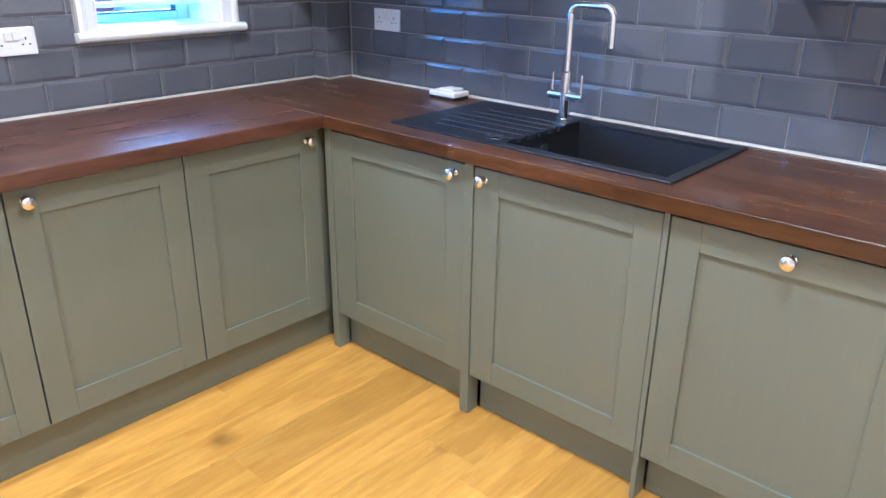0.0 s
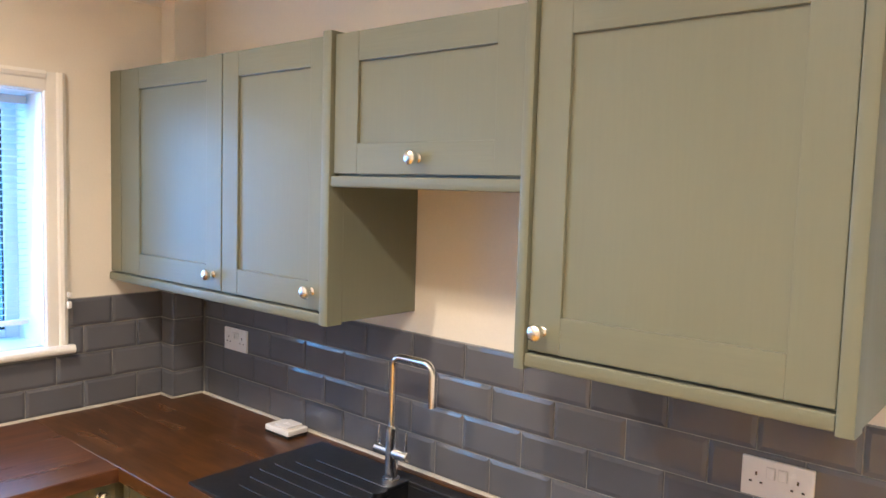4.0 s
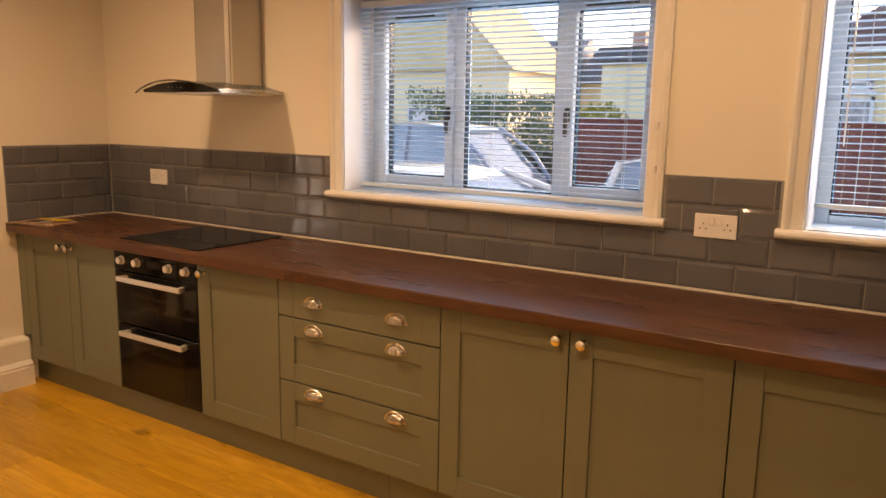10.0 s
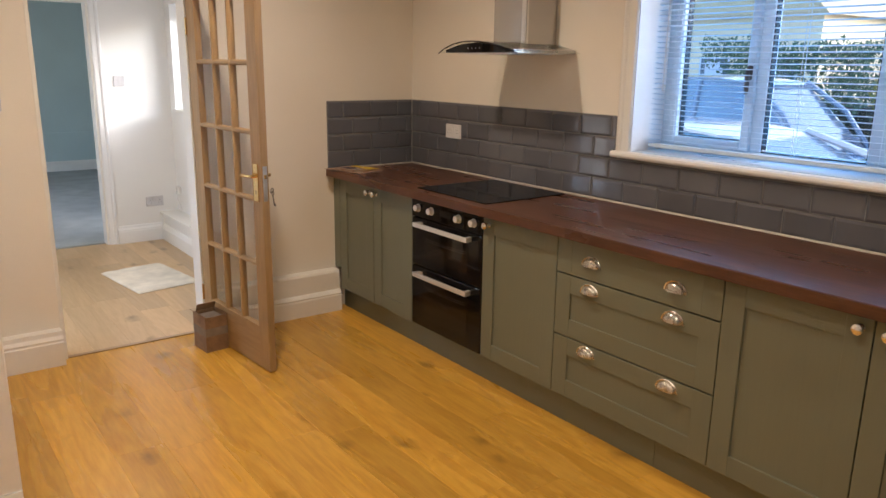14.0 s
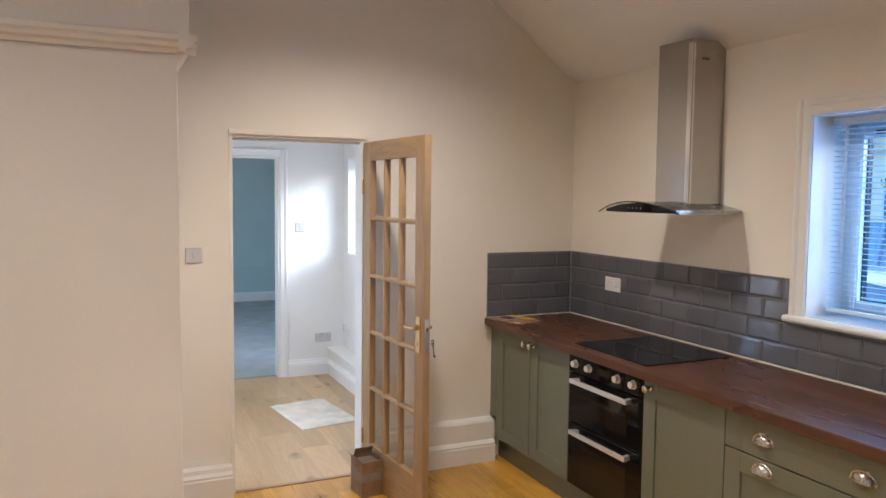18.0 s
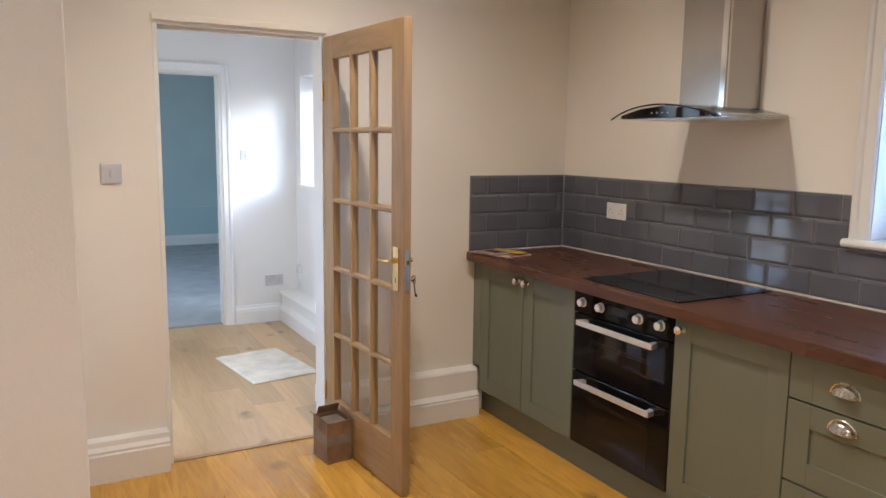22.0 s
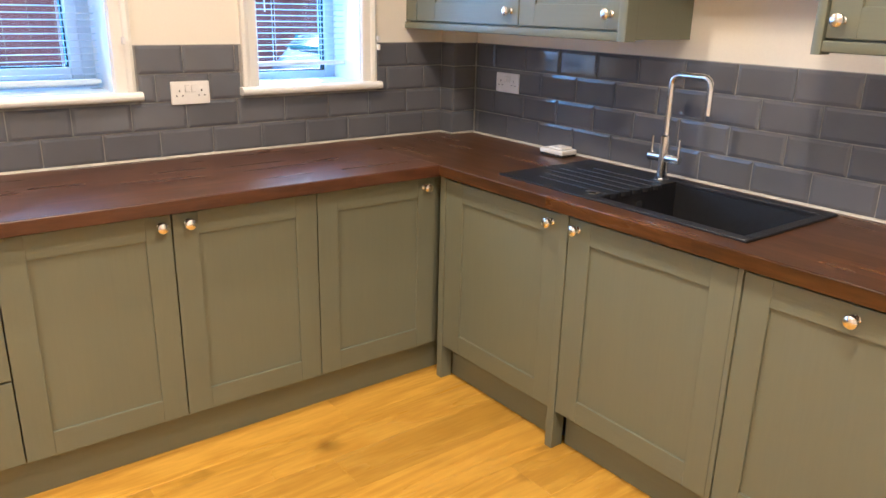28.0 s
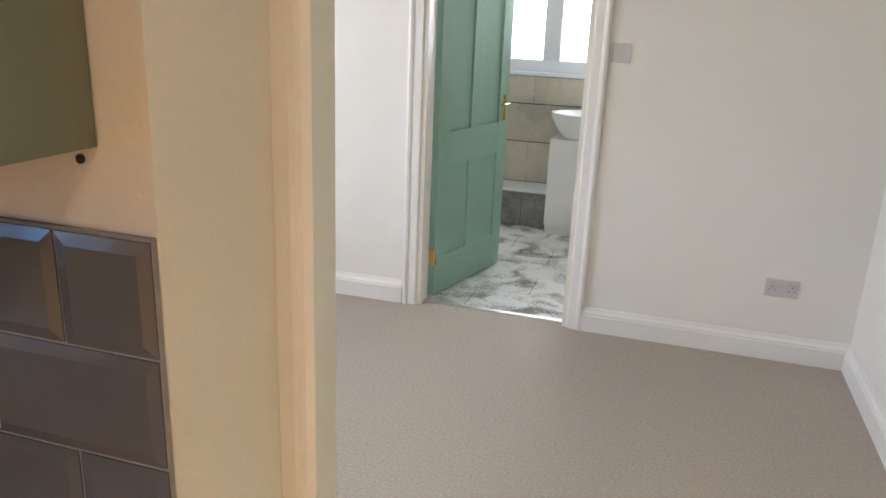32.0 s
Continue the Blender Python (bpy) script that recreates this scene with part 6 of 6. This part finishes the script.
def foliage(parent, name, mat, lo, hi, count, size, seed, bulge=1.0):
    """A crown of many small leaf blades filling an uneven rounded box."""
    rnd = random.Random(seed)
    verts, faces = [], []
    c_ = Vector([(a + b) / 2 for a, b in zip(lo, hi)])
    h_ = Vector([(b - a) / 2 for a, b in zip(lo, hi)])
    while len(faces) < count:
        d_ = Vector([rnd.uniform(-1, 1) for _ in range(3)])
        rr = max(abs(d_.x), abs(d_.y), abs(d_.z)) if bulge > 1 else d_.length
        lim = 0.80 + 0.30 * noise.noise(Vector((d_.x * 3, d_.y * 3 + seed, d_.z * 3)))
        if rr > lim or rr < lim - 0.35:
            continue
        p_ = c_ + Vector((d_.x * h_.x, d_.y * h_.y, d_.z * h_.z))
        e = Euler([rnd.uniform(0, 6.28) for _ in range(3)]).to_matrix()
        s_ = size * rnd.uniform(0.6, 1.3)
        b0 = len(verts)
        for q in ((-0.5, 0, 0), (0, -0.28, 0.06), (0.5, 0, 0), (0, 0.28, 0.06)):
            verts.append(p_ + e @ (Vector(q) * s_))
        faces.append((b0, b0 + 1, b0 + 2, b0 + 3))
    me_ = bpy.data.meshes.new(name)
    me_.from_pydata([v - root_of(parent).matrix_basis.translation for v in verts], [], faces)
    me_.materials.append(mat)
    o_ = new(name, me_)
    o_.parent = parent
    return o_


o = tagged(thing("hedge", (-14, -7.5, GZ), "dense dark-green clipped hedge", "hedge"), kind="stuff")
foliage(o, "foliage", LEAF, (-14.8, -8.4, GZ), (-13.2, -4.6, 2.25), 12000, 0.085, 3, 2.0)
foliage(o, "foliage", LEAF, (-14.6, -13.6, GZ), (-13.3, -8.3, 1.30), 9000, 0.085, 8, 2.0)
part("stems", box((-14.5, -13.3, GZ), (-13.5, -4.8, 0.9), 0.1), material("hedge_stems", (0.03, 0.035, 0.02), rough=0.9), o)
o = tagged(thing("hedge", (-12.6, 8.2, GZ), "loose green hedge behind the red fence", "hedge"), kind="stuff")
foliage(o, "foliage", LEAF, (-13.3, 6.3, GZ), (-11.9, 10.5, 2.55), 9000, 0.10, 17, 2.0)
o = thing("shrub", (-12.3, -3.45, GZ), "yellow-green garden shrub behind the fence end", "shrub")
part("trunk", lathe((-12.3, -3.45, GZ), (0.02, 0.03, 1), [(0.06, 0), (0.045, 0.7), (0.02, 1.4), (0, 1.45)], 8), CARD, o)
foliage(o, "crown", LEAF_Y, (-13.0, -4.3, 0.3), (-11.6, -2.6, 1.95), 4000, 0.075, 5)


def tree(x, y, hgt, r, mat, label, seed):
    o = thing("tree", (x, y, GZ), label, "tree", "street trees")
    tr_ = lathe((x, y, GZ), (0.03, 0.02, 1), [(0.20, 0), (0.15, hgt * 0.35), (0.09, hgt * 0.6), (0.02, hgt * 0.92), (0, hgt * 0.93)], 10)
    rnd = random.Random(seed)
    for k in range(7):
        a_ = k * 2.4
        z_ = GZ + hgt * (0.35 + 0.07 * k)
        add_tube(tr_, [(x, y, z_), (x + 0.5 * r * math.cos(a_), y + 0.5 * r * math.sin(a_), z_ + 0.5 * r), (x + 0.85 * r * math.cos(a_), y + 0.85 * r * math.sin(a_), z_ + 0.8 * r)], 0.04, 6)
    part("trunk", tr_, CARD, o)
    for k in range(5):
        a_ = rnd.uniform(0, 6.28)
        d_ = r * 0.5 * (k > 0)
        cx_, cy_, cz_ = x + d_ * math.cos(a_), y + d_ * math.sin(a_), GZ + hgt * (0.62 + 0.09 * k * rnd.uniform(-0.6, 1))
        foliage(o, "crown", mat, (cx_ - r * 0.7, cy_ - r * 0.7, cz_ - r * 0.6), (cx_ + r * 0.7, cy_ + r * 0.7, cz_ + r * 0.6), 900, 0.26, seed + k)
    return o


tree(-26, -29.5, 6.0, 2.0, LEAF_Y, "autumn-yellow tree in front of the brick house", 11)
tree(-20, 13.0, 5.0, 2.0, LEAF, "green garden tree beyond the fence", 23)


# ---- pieces of walls and floors ----
def tile_mesh(w, hgt):
    """A bevelled metro tile, face at local +x, width on y, height on z, base at x = 0."""
    bm = bmesh.new()
    e, t0, t1 = 0.0110, 0.0050, 0.0080
    r = lambda d, x: [(x, d, d), (x, w - d, d), (x, w - d, hgt - d), (x, d, hgt - d)]
    add_ring(bm, [r(0, 0.0), r(0, t0), r(e, t1)])
    return to_mesh("tile", bm, TILE)


TILES = {}


def tile(parent, x, y, z, w, hgt, rz):
    k = (round(w, 3), round(hgt, 3))
    if k not in TILES:
        TILES[k] = tile_mesh(*k)
    o = new("tile", TILES[k])
    o.parent = parent
    o.matrix_basis = pose(x, y, z, random.uniform(-0.15, 0.15), random.uniform(-0.12, 0.12), rz + random.uniform(-0.25, 0.25))
    return o


ZR = [0.911 + 0.1025 * i for i in range(5)]
G = 0.0034


def course(parent, row, lo, hi, joint, place, pitch=0.2025):
    """One course of tiles between lo and hi with a joint at a given place."""
    k0 = math.floor((lo - joint) / pitch)
    u = joint + k0 * pitch
    while u < hi - 0.004:
        a, b = max(u, lo), min(u + pitch, hi)
        if b - a > 0.012:
            place(parent, a + G / 2, ZR[row], b - a - G, ZR[row + 1] - ZR[row] - G)
        u += pitch


bed_w = solid("splashback_window", wall_with_holes("x", -2.5495, -2.5440, -2.733, 2.024, 0.905, 1.3205, [(-0.97, 0.63, 1.126, 1.4), (1.04, 1.655, 1.126, 1.4)]), GROUT, "grey grout bed of the tiled splashback under the windows", "splashback")
win_place = lambda p, u, z, w, hh: tile(p, -2.5466, u, z, w, hh, 0)
for r in range(2):
    course(bed_w, r, -2.722, 2.023, -0.31 if r == 0 else -0.406, win_place)
for r in (2, 3):
    for lo, hi in ((-2.722, -0.985 + 0.012), (0.640, 1.030), (1.664, 2.023)):
        course(bed_w, r, lo, hi, -0.31 if r == 2 else -0.406, win_place)
bed_s = solid("splashback_sink", box((-2.452, 2.1540, 0.905), (0.010, 2.1595, 1.3205)), GROUT, "grey grout bed of the tiled splashback behind the sink", "splashback")
for r in range(4):
    lo = -2.441
    k = -0.794 if r % 2 == 0 else -0.894
    # width runs along +x, so the tile starts at its low end
    course(bed_s, r, lo, 0.010, k, lambda p, u, z, w, hh: tile(p, u, 2.1568, z, w, hh, -90))
bed_b = solid("splashback_boxing", boxes(((-2.4525, 2.026, 0.905), (-2.4470, 2.153, 1.3205)), ((-2.5435, 2.0195, 0.905), (-2.4525, 2.025, 1.3205))), GROUT, "grey grout bed on the boxed corner", "splashback")
for r in range(4):
    tile(bed_b, -2.4496, 2.018, ZR[r], 0.128, ZR[r + 1] - ZR[r] - G, 0)
    tile(bed_b, -2.5365, 2.0222, ZR[r], 0.094, ZR[r + 1] - ZR[r] - G, -90)
bed_h = solid("splashback_south", box((-2.546, -2.7345, 0.905), (-1.913, -2.7290, 1.3205)), GROUT, "grey grout bed of the tiled return", "splashback")
for r in range(4):
    course(bed_h, r, -2.536, -1.913, -2.09 if r % 2 == 0 else -2.225, lambda p, u, z, w, hh: tile(p, u + w, -2.7317, z, w, hh, 90))
solid("sealant_window", prism([(-2.541, 0.905), (-2.531, 0.905), (-2.535, 0.911), (-2.541, 0.912)], "y", -2.72, 2.02), SEALANT, "white sealant line between worktop and tiles", "sealant")
solid("sealant_sink", prism([(2.149, 0.905), (2.139, 0.905), (2.143, 0.911), (2.149, 0.912)], "x", -2.44, 0.0), SEALANT, "white sealant line between worktop and tiles", "sealant")
solid("sealant_south", prism([(-2.724, 0.905), (-2.715, 0.905), (-2.719, 0.910), (-2.724, 0.911)], "x", -2.53, -1.915), SEALANT, "white sealant line between worktop and tiles", "sealant")
solid("sealant_corner", boxes(((-2.452, 2.008, 0.905), (-2.434, 2.142, 0.913)), ((-2.53, 2.006, 0.905), (-2.436, 2.018, 0.913)), bevel=0.003), SEALANT, "white sealant line round the boxed corner", "sealant")

# oak laminate planks, running along y
PL, PW = 1.28, 0.193
me_cache = {}


def plank(parent, x, y, w, ln, mat=None):
    k = (round(w, 3), round(ln, 3), mat)
    if k not in me_cache:
        bm = bmesh.new()
        e = 0.0007
        r = lambda d, z: [(d, d, z), (k[0] - d, d, z), (k[0] - d, k[1] - d, z), (d, k[1] - d, z)]
        add_ring(bm, [r(0, -0.0118), r(0, -0.0007), r(e, 0.0)])
        me_cache[k] = to_mesh("plank", bm, mat or OAK)
    o = new("plank", me_cache[k])
    o.parent = parent
    o.location = (x, y, 0.0)


floor_ob = bpy.data.objects["floor"]
i = 0
x = -2.03
while x < 1.5:
    off = (i * 0.47 + 0.13 * ((i * 7) % 5)) % PL
    y = -2.757 - off
    while y < 2.34:
        a, b = max(y, -2.757), min(y + PL, 2.34 if x > -0.1 else 1.66)
        if x > 0.05 and b < -1.16:
            b = a
        if b - a > 0.02:
            plank(floor_ob, x, a, PW - 0.0002, b - a - 0.0002)
        y += PL
    if x + PW < 0.31 and x > -1.76:
        y = -5.36 - (off * 1.7) % PL
        while y < -2.757:
            a, b = max(y, -5.36), min(y + PL, -2.758)
            if b - a > 0.02:
                # hall planks: same laminate with the paler daylight in its colour
                plank(floor_ob, x, a, PW - 0.0002, b - a - 0.0002, OAK_HALL)
            y += PL
    x += PW
    i += 1

# bathroom tiles
bath_floor = bpy.data.objects["floor_bathroom"]
bm = box((0, 0, -0.008), (0.596, 0.296, 0.0), 0.001, 1)
me = to_mesh("tile", bm, MARBLE)
for i in range(7):
    for j in range(4):
        xx, yy = -1.29 + 0.6 * j - 0.3 * (i % 2) + 0.1, 5.37 + 0.3 * i
        if -1.3 < xx < 0.4 and yy + 0.3 < 7.42:
            o = new("tile", me)
            o.parent, o.location = bath_floor, (xx, yy, 0.0)
bw = bpy.data.objects["wall_bathroom_north"]
for zr, hh, sh in ((0.288, 0.310, 0.0), (0.602, 0.286, 0.30), (0.892, 0.204, 0.02)):
    bm = box((0.0015, -0.010, 0.0015), (0.5985, 0.0, hh - 0.0025), 0.001, 1)
    me = to_mesh("tile", bm, BEIGETILE)
    for j in range(-1, 4):
        xx = -1.284 + sh + 0.6 * j
        if xx > -1.30 and xx + 0.6 < 0.9:
            o = new("tile", me)
            o.parent, o.location = bw, (xx, 7.4195, zr)
